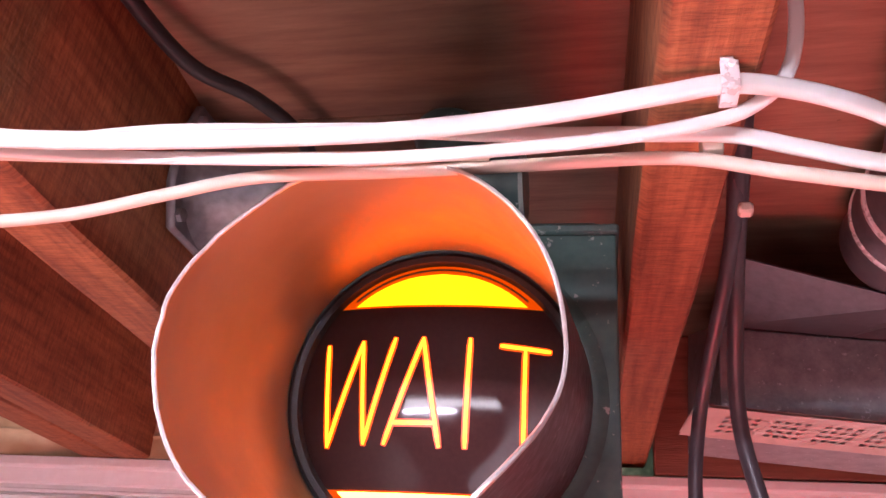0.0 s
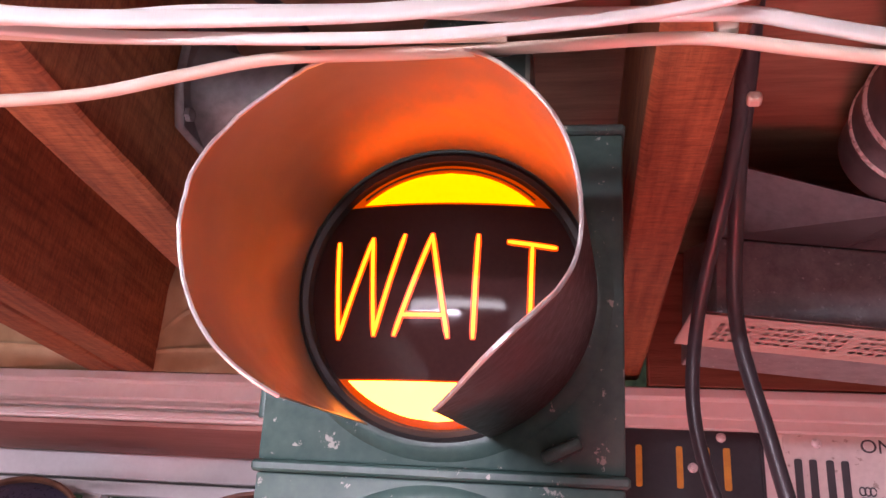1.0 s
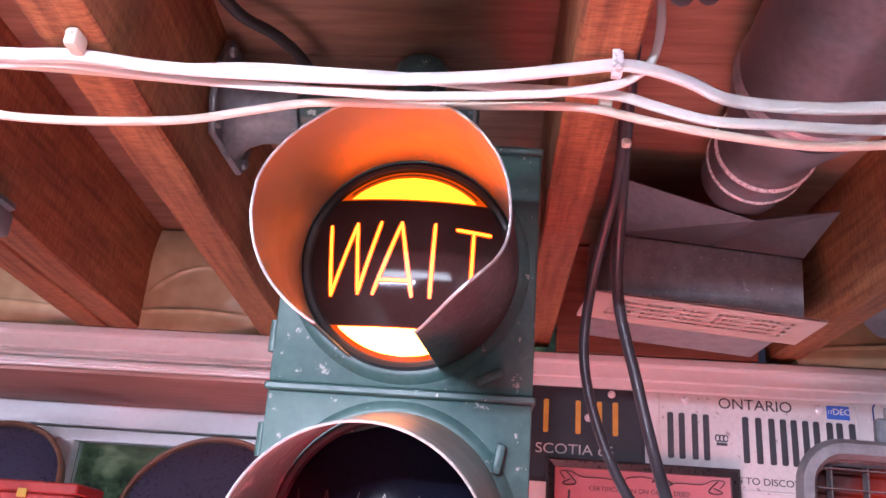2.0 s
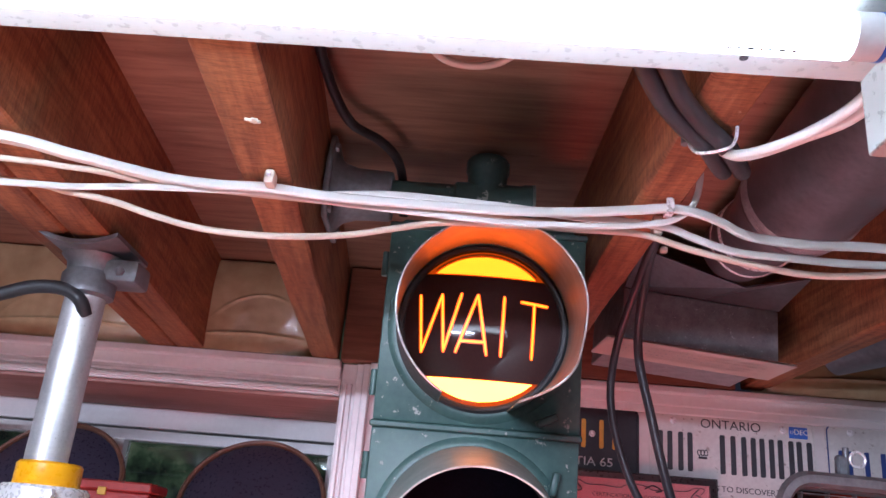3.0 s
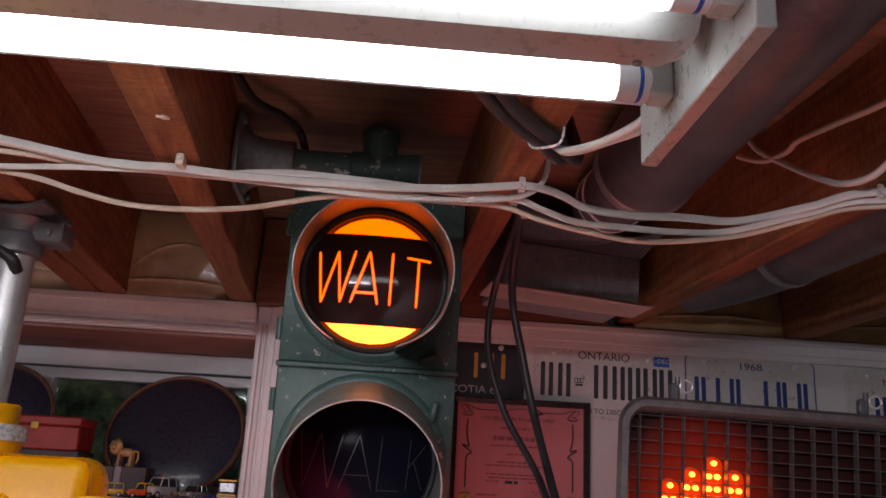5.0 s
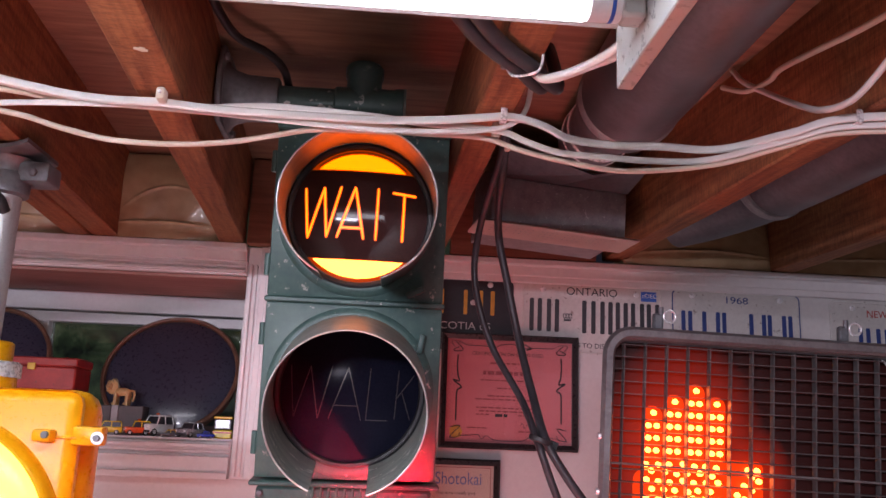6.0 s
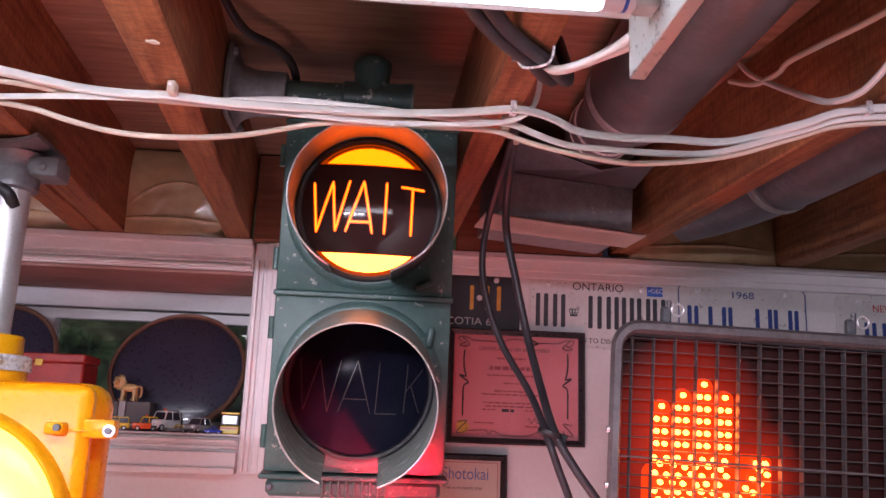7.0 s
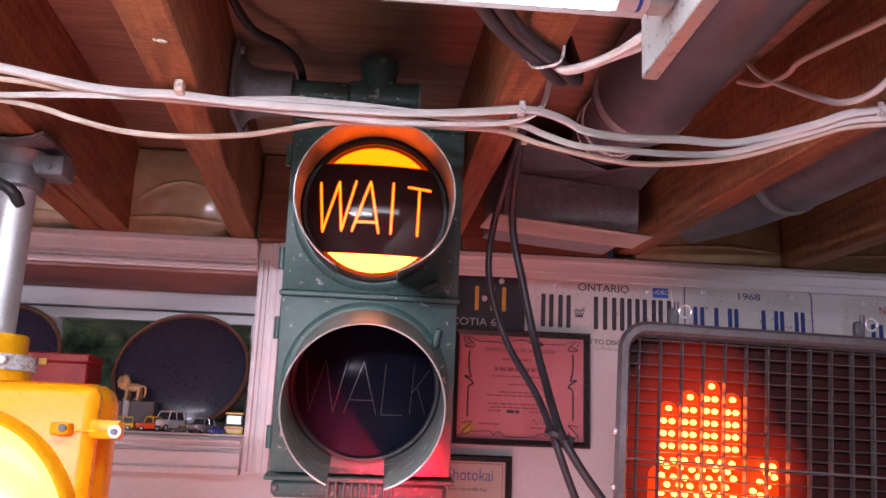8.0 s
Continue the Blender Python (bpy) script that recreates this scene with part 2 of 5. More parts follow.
M_LION = surf("tan_ceramic", (0.45, 0.26, 0.10), (0.60, 0.38, 0.18), 0.3, 0, 40, 200, 0.05)
M_MANE = surf("brown_ceramic", (0.10, 0.085, 0.05), (0.24, 0.19, 0.10), 0.4, 0, 120, 300, 0.3)
M_BOX_DARK = surf("dark_carton", (0.05, 0.04, 0.045), (0.08, 0.065, 0.07), 0.5, 0, 20, 200, 0.05)
M_BOX_GREY = surf("grey_carton", (0.28, 0.28, 0.30), (0.36, 0.36, 0.38), 0.5, 0, 20, 200, 0.05)
M_TOY_WHITE = plain("white_toy_paint", (0.65, 0.65, 0.66), 0.25)
M_TOY_RED = plain("orange_red_toy_paint", (0.65, 0.09, 0.02), 0.25)
M_TOY_YELLOW = plain("yellow_toy_paint", (0.75, 0.50, 0.03), 0.25)
M_TOY_SILVER = plain("silver_toy_paint", (0.42, 0.43, 0.46), 0.25, 0.5)
M_TOY_BLUE = plain("blue_toy_paint", (0.03, 0.06, 0.40), 0.25)
M_TOY_DARK = plain("dark_toy_paint", (0.03, 0.03, 0.04), 0.3)


# ---- building helpers ----
def finish(name, bm, material, parent=None, label="", smooth=40):
    bmesh.ops.recalc_face_normals(bm, faces=bm.faces)
    me = bpy.data.meshes.new(name)
    bm.to_mesh(me)
    bm.free()
    if smooth:
        me.polygons.foreach_set("use_smooth", [True] * len(me.polygons))
        me.set_sharp_from_angle(angle=radians(smooth))
    me.materials.append(material)
    ob = new(name, me)
    ob.parent = parent
    if label:
        tagged(ob, label)
    return ob


def part(name, bm, material, parent, label="", smooth=40):
    """One mesh as a part of its thing."""
    return finish(name, bm, material, parent, label, smooth)


def thing(name, m, label, category, group="", kind=""):
    ob = new(name)
    ob.empty_display_size = 0.02
    ob.matrix_world = m
    return tagged(ob, label, category, group, kind)


def box(x0, x1, y0, y1, z0, z1, bevel=0.0, bm=None, seg=1):
    bm = bm or bmesh.new()
    vs = [bm.verts.new((x, y, z)) for x in (x0, x1) for y in (y0, y1) for z in (z0, z1)]
    fs = [bm.faces.new([vs[i] for i in q]) for q in ((0, 1, 3, 2), (4, 6, 7, 5), (0, 4, 5, 1), (2, 3, 7, 6), (0, 2, 6, 4), (1, 5, 7, 3))]
    if bevel:
        es = list({e for f in fs for e in f.edges})
        bmesh.ops.bevel(bm, geom=es, offset=bevel, segments=seg, affect="EDGES", profile=0.5)
    return bm


def curve_points(pts, steps=6):
    """A smooth line through the given points."""
    p = [Vector(q) for q in pts]
    p = [p[0] * 2 - p[1], *p, p[-1] * 2 - p[-2]]
    out = []
    for i in range(1, len(p) - 2):
        for k in range(steps):
            u = k / steps
            a, b, c, d = p[i - 1], p[i], p[i + 1], p[i + 2]
            out.append(0.5 * (2 * b + (c - a) * u + (2 * a - 5 * b + 4 * c - d) * u * u + (3 * b - a - 3 * c + d) * u ** 3))
    return out + [p[-2]]


def sweep(pts, r, n=10, bm=None, flat=1.0, closed=False):
    """A round or flattened rod along a line of points."""
    bm = bm or bmesh.new()
    pts = [Vector(p) for p in pts]
    rings, up = [], Vector((0, 0, 1))
    count = len(pts)
    for i, p in enumerate(pts):
        if closed:
            d = (pts[(i + 1) % count] - pts[i - 1]).normalized()
        else:
            d = (pts[min(i + 1, count - 1)] - pts[max(i - 1, 0)]).normalized()
        if i == 0 and abs(d.dot(up)) > 0.95:
            up = Vector((0, 1, 0))
        side = d.cross(up).normalized()
        up = side.cross(d).normalized()
        rings.append([bm.verts.new(p + side * (r * math.cos(2 * math.pi * k / n)) + up * (r * flat * math.sin(2 * math.pi * k / n))) for k in range(n)])
    pairs = list(zip(rings, rings[1:])) + ([(rings[-1], rings[0])] if closed else [])
    for a, b in pairs:
        for k in range(n):
            bm.faces.new((a[k], a[(k + 1) % n], b[(k + 1) % n], b[k]))
    if not closed:
        bm.faces.new(rings[0][::-1])
        bm.faces.new(rings[-1])
    return bm


def turned(profile, n=48, m=None, bm=None, close=True):
    """A turned form: (radius, height) pairs round the z axis, then moved by m."""
    bm = bm or bmesh.new()
    m = m or Matrix()
    rings = []
    for r, h in profile:
        if r < 1e-6:
            rings.append([bm.verts.new(m @ Vector((0, 0, h)))])
        else:
            rings.append([bm.verts.new(m @ Vector((r * math.cos(2 * math.pi * k / n), r * math.sin(2 * math.pi * k / n), h))) for k in range(n)])
    for a, b in zip(rings, rings[1:]):
        for k in range(n):
            q = [a[k % len(a)], a[(k + 1) % len(a)], b[(k + 1) % len(b)], b[k % len(b)]]
            q = list(dict.fromkeys(q))
            if len(q) > 2:
                bm.faces.new(q)
    if close:
        for ring in (rings[0], rings[-1]):
            if len(ring) > 2:
                bm.faces.new(ring)
    return bm


def rod(a, b, r, n=16, bm=None):
    """A straight round bar with slightly eased ends."""
    a, b = Vector(a), Vector(b)
    d = b - a
    m = Matrix.Translation(a) @ d.to_track_quat("Z", "Y").to_matrix().to_4x4()
    h, e = d.length, min(r * 0.15, d.length * 0.2)
    return turned([(r - e, 0), (r, e), (r, h - e), (r - e, h)], n, m, bm)


FACE = pose(0, 0, 0, 90)  # turns a form's z axis to point along -y, out of a front face


def lettering(text, size, m, material, parent, name="lettering", depth=0.0004, squeeze=1.0):
    """Raised writing in the built-in font, as a mesh; m puts its middle and its plane."""
    cu = bpy.data.curves.new(name, "FONT")
    cu.body, cu.size, cu.extrude, cu.align_x, cu.align_y = text, size, depth, "CENTER", "CENTER"
    tmp = bpy.data.objects.new(name, cu)
    scene.collection.objects.link(tmp)
    me = bpy.data.meshes.new_from_object(tmp.evaluated_get(bpy.context.evaluated_depsgraph_get()))
    bpy.data.objects.remove(tmp)
    me.transform(m @ pose(0, 0, 0, 90) @ Matrix.Diagonal((squeeze, 1, 1, 1)))
    me.materials.clear()
    me.materials.append(material)
    ob = new(name, me)
    ob.parent = parent
    return ob

# ---- the room ----
WALL_Y, UNDER, DECK = 1.23, 2.04, 2.225  # face of the far wall, underside of the joists, underside of the floor above
WIN_L, WIN_R, WIN_B, WIN_T, WIN_Y = -1.36, -0.359, 1.642, 1.977, 1.50


def structure(name, bm, material, label="", category="", smooth=0):
    return tagged(finish(name, bm, material, None, "", smooth), label, category, kind="structure")


structure("floor", box(-3, 3, -3.5, 1.6, -0.1, 0), M_CONCRETE, "bare grey concrete basement floor", "floor")
bm = bmesh.new()
for x0, x1, z0, z1 in ((-3, WIN_L, 0, UNDER), (WIN_R, 3, 0, UNDER), (WIN_L, WIN_R, 0, WIN_B), (WIN_L, WIN_R, WIN_T, UNDER)):
    box(x0, x1, WALL_Y, 1.6, z0, z1, bm=bm)
bmesh.ops.remove_doubles(bm, verts=bm.verts, dist=1e-5)
structure("wall_north", bm, M_WALL, "white painted basement wall with a high window", "wall")
# walls out of view, coloured dark so that less light bounces back
structure("wall_south", box(-3, 3, -3.6, -3.5, 0, DECK), M_UNSEEN_WALL, "unseen basement wall, kept dark to cut bounced light", "wall")
structure("wall_west", box(-3.1, -3, -3.5, 1.6, 0, DECK), M_UNSEEN_WALL, "unseen basement wall, kept dark to cut bounced light", "wall")
structure("wall_east", box(3, 3.1, -3.5, 1.6, 0, DECK), M_UNSEEN_WALL, "unseen basement wall, kept dark to cut bounced light", "wall")
bm = bmesh.new()
edges = [-3.5, -2.9, -2.3, -1.7, -1.1, -0.52, 0.08, 0.68, 1.6]
for i, (y0, y1) in enumerate(zip(edges, edges[1:])):
    box(-3, 3, y0 + 0.0015, y1 - 0.0015, DECK + 0.0015 * (i % 2), DECK + 0.02, 0.001, bm)
box(-3, 3, -3.5, 1.6, DECK + 0.021, DECK + 0.05, bm=bm)
structure("ceiling", bm, M_SUBFLOOR, "underside of reddish brown subfloor boards", "ceiling")

# dark trees outside the window; their faint light is put into the emission
m_out, nt, bsdf = nodes_of("glowing_night_garden")
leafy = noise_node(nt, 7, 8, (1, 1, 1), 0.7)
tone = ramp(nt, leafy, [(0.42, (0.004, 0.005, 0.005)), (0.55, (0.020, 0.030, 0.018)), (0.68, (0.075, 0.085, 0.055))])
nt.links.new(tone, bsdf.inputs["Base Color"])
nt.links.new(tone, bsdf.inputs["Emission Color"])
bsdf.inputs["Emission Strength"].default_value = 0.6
structure("backdrop", box(-3.2, 0.6, 2.5, 2.55, 0.9, 3.0), m_out, "dark leafy garden at night, its faint light added as glow", "garden")


# ---- window ----
win = thing("window_1", pose(0, 0, 0), "white painted basement window with stepped casing", "window", kind="structure")
F = WALL_Y - 0.0015


def casing(name, x0, x1, z0, z1, steps):
    bm = box(x0, x1, F - 0.012, F, z0, z1, 0.0015)
    for a0, a1, b0, b1, d in steps:
        box(a0, a1, F - d, F, b0, b1, 0.0015, bm)
    part(name, bm, M_TRIM, win, "white painted moulded casing")


R0, R1 = WIN_R, -0.306
casing("casing", R0, R1, 1.57, 2.038, [(R0 + 0.004, R0 + 0.012, 1.575, 2.0, 0.02), (R0 + 0.016, R0 + 0.022, 1.575, 2.0, 0.017),
                                       (R0 + 0.028, R1, 1.572, 2.037, 0.024), (R1 - 0.012, R1 + 0.001, 1.571, 2.0375, 0.03)])
T0, T1 = WIN_T, 2.038
casing("casing", WIN_L - 0.05, R0 - 0.001, T0, T1, [(WIN_L, R0 - 0.004, T0 + 0.004, T0 + 0.012, 0.02), (WIN_L, R0 - 0.004, T0 + 0.016, T0 + 0.022, 0.017),
                                                    (WIN_L, R0 - 0.002, T0 + 0.028, T1, 0.024), (WIN_L, R0 - 0.002, T1 - 0.012, T1 + 0.001, 0.045)])
B0, B1 = 1.57, WIN_B - 0.002
casing("casing", WIN_L - 0.05, R0 - 0.001, B0, B1, [(WIN_L, R0 - 0.004, B1 - 0.012, B1 - 0.004, 0.02), (WIN_L, R0 - 0.004, B1 - 0.022, B1 - 0.016, 0.017),
                                                    (WIN_L, R0 - 0.002, B0, B1 - 0.028, 0.024), (WIN_L, R0 - 0.002, B0 - 0.001, B0 + 0.012, 0.03)])
# the lining's rosy brown has the red light in the recess painted in
part("tinted_soffit", box(WIN_L, WIN_R - 0.002, F - 0.004, WIN_Y - 0.001, WIN_T - 0.008, WIN_T - 0.001, 0.001), M_SOFFIT, win, "grained lining of the head, red light put into its colour")
part("window_sill", box(WIN_L, WIN_R, F - 0.01, WIN_Y, WIN_B - 0.0, WIN_B + 0.004, 0.001), M_TRIM, win)
bm = box(WIN_L, WIN_R, WIN_Y, WIN_Y + 0.05, 1.925, WIN_T, 0.002)
box(WIN_L, WIN_R, WIN_Y + 0.012, WIN_Y + 0.05, 1.898, 1.922, 0.002, bm)
part("window_head", bm, M_TRIM, win)
bm = box(-0.41, WIN_R, WIN_Y + 0.005, WIN_Y + 0.05, WIN_B, 1.899, 0.002)
part("window_frame", bm, M_TRIM, win)
part("window_frame", box(-0.893, -0.858, WIN_Y + 0.008, WIN_Y + 0.05, WIN_B, 1.899, 0.002), M_TRIM, win)
part("window_frame", box(WIN_L, -0.892, WIN_Y + 0.014, WIN_Y + 0.05, WIN_B, 1.67, 0.002), M_TRIM, win)
part("window_frame", box(-0.857, -0.411, WIN_Y + 0.014, WIN_Y + 0.05, WIN_B, 1.67, 0.002), M_TRIM, win)
for x0, x1 in ((WIN_L, -0.895), (-0.856, -0.412)):
    pane = part("pane", box(x0, x1, WIN_Y + 0.03, WIN_Y + 0.033, 1.668, 1.9), M_PANE, win)
    pane.visible_shadow = False
bm = box(-0.304, 3, F - 0.012, F, 1.993, 2.038, 0.0015)
box(-0.304, 3, F - 0.02, F, 2.006, 2.038, 0.0015, bm)
box(-0.304, 3, F - 0.04, F, 2.026, 2.0385, 0.0015, bm)
structure("trim", bm, M_TRIM, "white painted moulding along the top of the wall", "trim")


# ---- ceiling timber ----
def joist(x_at, slope, width, label, under=UNDER, near=-3.4, far=1.228):
    """A joist whose middle stands at x_at where y is 0.4, and drifts by slope per metre."""
    turn = math.degrees(math.atan(-slope))
    m = pose(x_at + slope * (near - 0.4), near, under, 0, 0, turn)
    ob = thing("joist", m, label, "joist", "ceiling joists")
    bm = bmesh.new()
    length, n, rng = (far - near) / math.cos(radians(turn)), 60, random.Random(round(x_at * 100))
    rings = []
    for i in range(n + 1):
        y = length * i / n
        j = [rng.uniform(-0.0012, 0.0012) for _ in range(4)]
        w, h, e = width / 2, DECK - under - 0.0006, 0.003
        rings.append([bm.verts.new(c) for c in ((-w + e, y, j[0] * 0.5), (w - e, y, j[1] * 0.5), (w + j[2], y, e), (w, y, h), (-w, y, h), (-w + j[3], y, e))])
    for a, b in zip(rings, rings[1:]):
        for k in range(6):
            bm.faces.new((a[k], a[(k + 1) % 6], b[(k + 1) % 6], b[k]))
    bm.faces.new(rings[0])
    bm.faces.new(rings[-1])
    part("plank", bm, M_JOIST, ob)
    return ob


WOODEN = "rough-sawn reddish brown ceiling joist"
joist(-0.342, -0.063, 0.050, WOODEN + " with a cable staple")
ob = thing("wood_splinter", pose(-0.3295, 0.294, UNDER - 0.0008, 0, 0, 20), "pale torn splinter under a joist", "splinter")
bm = box(-0.007, 0.007, -0.002, 0.002, -0.001, 0.001, 0.0006)
box(-0.002, 0.004, -0.005, 0.003, -0.0012, 0.001, 0.0006, bm)
part("chip", bm, M_CREAM, ob)
joist(0.0535, -0.032, 0.046, WOODEN + " with cables clipped underneath", 2.056)
joist(-0.588, -0.075, 0.05, WOODEN + " doubled with its neighbour")
joist(-0.641, -0.075, 0.05, WOODEN + " carrying the flange of the post")
joist(0.484, -0.085, 0.046, WOODEN + " with a cable bundle clipped underneath", 2.05)
joist(0.835, -0.07, 0.05, WOODEN)
joist(1.24, -0.07, 0.05, WOODEN)
joist(-1.04, -0.07, 0.05, WOODEN)
joist(-1.45, -0.07, 0.05, WOODEN)

def bay_fill(name, x0, x1, y, material, label, category, bulge):
    """What closes a bay over the wall: a board, or a batt behind puckered plastic."""
    ob = thing(name, pose((x0 + x1) / 2, y, UNDER), label, category)
    w, h, rng = (x1 - x0) / 2, DECK - UNDER - 0.002, random.Random(int(x0 * 50))
    if not bulge:
        part("board", box(-w, w, 0, 0.03, 0.0, h, 0.002), material, ob)
        return
    nx, nz = 60, 110
    bm = bmesh.new()
    grid = []
    for j in range(nz + 1):
        row = []
        for i in range(nx + 1):
            u, v = i / nx, j / nz
            puff = (math.sin(math.pi * u) * math.sin(math.pi * (0.15 + 0.85 * v))) ** 0.5 * bulge
            crease = 0.008 * noise.noise((u * 2.5 + x0 * 9, v * 2.2, 3)) + 0.001 * noise.noise((u * 13, v * 11, x0))
            ridge = 0.005 * math.exp(-((v - 0.13 - 0.16 * u * (1.2 - u)) / 0.013) ** 2) + 0.004 * math.exp(-((v - 0.60 + 0.55 * (u - 0.62) ** 2 * 3) / 0.012) ** 2)
            row.append(bm.verts.new((-w + 2 * w * u, -puff - crease - ridge * math.sin(math.pi * u), h * v)))
        grid.append(row)
    for a, b in zip(grid, grid[1:]):
        for i in range(nx):
            bm.faces.new((a[i], a[i + 1], b[i + 1], b[i]))
    back = [bm.verts.new((x, 0.08, z)) for x, z in ((-w, 0), (w, 0), (w, h), (-w, h))]
    bm.faces.new(back)
    bm.faces.new((*grid[0], back[1], back[0]))
    bm.faces.new((*grid[-1][::-1], back[3], back[2]))
    bm.faces.new([r[0] for r in grid] + [back[3], back[0]])
    bm.faces.new([r[-1] for r in grid][::-1] + [back[1], back[2]])
    part("batt", bm, material, ob, smooth=60)


BATT = "tan insulation batt behind clear creased plastic"
bay_fill("insulation_batt", -0.668, -0.424, 1.20, M_INSUL, BATT, "insulation", 0.022)
bay_fill("insulation_batt", -1.07, -0.732, 1.20, M_INSUL, BATT, "insulation", 0.02)
bay_fill("insulation_batt", 0.43, 0.755, 1.20, M_INSUL, BATT, "insulation", 0.02)
bay_fill("insulation_batt", 0.81, 1.16, 1.20, M_INSUL, BATT, "insulation", 0.02)
bay_fill("rim_board", -0.362, 0.004, 1.19, M_RIM, "reddish brown rim board between two joists", "board", 0)
bay_fill("rim_board", 0.06, 0.37, 1.19, M_RIM, "reddish brown rim board between two joists", "board", 0)


# ---- ducts and the floor register ----
def duct(label, axis, r, seams):
    ob = thing("round_duct", Matrix.Translation(axis[0]), label, "duct")
    pts = [Vector(p) - Vector(axis[0]) for p in axis]
    part("pipe", sweep(pts, r, 40), M_DUCT, ob)
    for a, d, k in seams:
        d = Vector(d).normalized()
        m = Matrix.Translation(Vector(a) - Vector(axis[0])) @ d.to_track_quat("Z", "Y").to_matrix().to_4x4()
        part("collar", turned([(r * 0.97, -0.012), (r + k, -0.01), (r + k + 0.002, -0.005), (r + k, 0), (r + k + 0.002, 0.005), (r + k, 0.01), (r * 0.97, 0.012)], 40, m, close=False), M_GALV, ob)
    return ob


duct("grey sheet-metal round duct between two joists", curve_points([(0.29, -3.0, 2.148), (0.272, -1.0, 2.148), (0.262, 0.3, 2.148), (0.262, 0.45, 2.148), (0.262, 0.60, 2.148)], 3),
     0.072, [((0.262, 0.585, 2.148), (0, 1, 0), 0.0005), ((0.264, -0.2, 2.148), (0, 1, 0), 0.0005)])
ob = thing("duct_reducer", pose(0.262, 0.598, 2.148), "shiny crimped sheet-metal duct reducer ending at the register boot", "duct")
bm = turned([(0.071, 0.0), (0.0715, 0.01), (0.052, 0.11), (0.052, 0.135), (0.055, 0.14), (0.052, 0.147), (0.052, 0.17), (0.055, 0.176), (0.055, 0.185), (0.051, 0.19), (0.051, 0.235)], 48, pose(0, 0, 0, -84) )
part("cone", bm, M_DUCT, ob)
for d in (0.142, 0.180):
    part("crimp_ring", turned([(0.0535, -0.004), (0.0565, -0.002), (0.0565, 0.002), (0.0535, 0.004)], 48, pose(0, 0, 0, -84) @ pose(0, 0, d)), M_CLIP, ob, "bright crimped ring")
duct("grey sheet-metal round duct bending towards the wall", curve_points([(0.76, -3.0, 2.137), (0.69, 0.0, 2.137), (0.645, 0.55, 2.137), (0.618, 0.86, 2.137), (0.565, 1.0, 2.128), (0.50, 1.08, 2.12)], 6),
     0.066, [((0.612, 0.88, 2.137), (-0.12, 1, 0), 0.003)])

reg = thing("register_boot", pose(0.233, 0.995, 2.045, 0, 3.5, 5), "galvanised sheet-metal boot with a perforated cream grille", "vent")
bm = bmesh.new()
v = [bm.verts.new(c) for c in ((-0.125, -0.04, 0), (0.13, -0.04, 0), (0.13, 0.15, 0), (-0.125, 0.15, 0), (-0.125, -0.04, 0.085), (0.13, -0.04, 0.085),
                               (0.13, 0.15, 0.15), (-0.125, 0.15, 0.15), (-0.11, 0.0, 0.11), (0.11, 0.0, 0.11))]
for q in ((0, 1, 2, 3), (0, 4, 5, 1), (1, 5, 9, 6, 2), (2, 6, 7, 3), (3, 7, 8, 4, 0), (4, 8, 9, 5), (8, 7, 6, 9)):
    bm.faces.new([v[i] for i in q])
bmesh.ops.bevel(bm, geom=list(bm.edges), offset=0.0015, segments=1, affect="EDGES")
part("body", bm, M_GALV, reg, "dull galvanised sheet-metal boot")
bm = bmesh.new()
low = [bm.verts.new(c) for c in ((-0.125, -0.041, 0.086), (0.0, -0.041, 0.086), (0.13, -0.041, 0.086))]
high = [bm.verts.new(c) for c in ((-0.128, -0.14, 0.115), (0.02, -0.168, 0.068), (0.135, -0.14, 0.11))]
back = [bm.verts.new(v.co + Vector((0, 0.004, 0.004))) for v in low + high]
for i in (0, 1):
    bm.faces.new((low[i], low[i + 1], high[i + 1], high[i]))
    bm.faces.new((back[i], back[i + 3], back[i + 4], back[i + 1]))
    bm.faces.new((high[i], high[i + 1], back[i + 4], back[i + 3]))
bm.faces.new((low[0], high[0], back[3], back[0]))
bm.faces.new((low[2], back[2], back[5], high[2]))
part("hood", bm, M_DUCT, reg, "dark folded sheet-metal hood", 0)
bm = bmesh.new()
xs, ys = [-0.15], [-0.053]
for i in range(26):
    xs += [-0.118 + i * 0.0094, -0.118 + i * 0.0094 + (0.0058 if i % 5 != 4 else 0.0008)]
for i in range(4):
    ys += [-0.031 + i * 0.0165, -0.031 + i * 0.0165 + 0.0082]
xs.append(0.155), ys.append(0.053)
for z in (-0.004, -0.001):
    g = [[bm.verts.new((x, y, z)) for x in xs] for y in ys]
    for j in range(len(ys) - 1):
        for i in range(len(xs) - 1):
            if not (i % 2 == 1 and j % 2 == 1):
                bm.faces.new((g[j][i], g[j][i + 1], g[j + 1][i + 1], g[j + 1][i]))
M_GRILLE = surf("cream_enamel", (0.55, 0.44, 0.38), (0.66, 0.54, 0.47), 0.4, 0, 10, 120, 0.05)
part("grille", bm, M_GRILLE, reg, "perforated cream metal grille", 0)


# ---- strip light ----
lamp = thing("strip_light", pose(0, 0, 0), "white twin-tube fluorescent strip light, switched on", "lamp")
LX0, LX1 = -1.12, 0.12
bm = box(LX0, LX1 + 0.001, -0.07, 0.155, 2.024, 2.0385, 0.001)
part("pan", bm, M_FIXTURE, lamp, "white enamelled reflector pan")
for x0, x1, nm in ((LX1, LX1 + 0.014, "end_plate"), (LX0 - 0.014, LX0, "end_plate")):
    part(nm, box(x0, x1, -0.071, 0.156, 1.968, 2.0375, 0.0012), M_FIXTURE, lamp, "white end plate")
bm = bmesh.new()
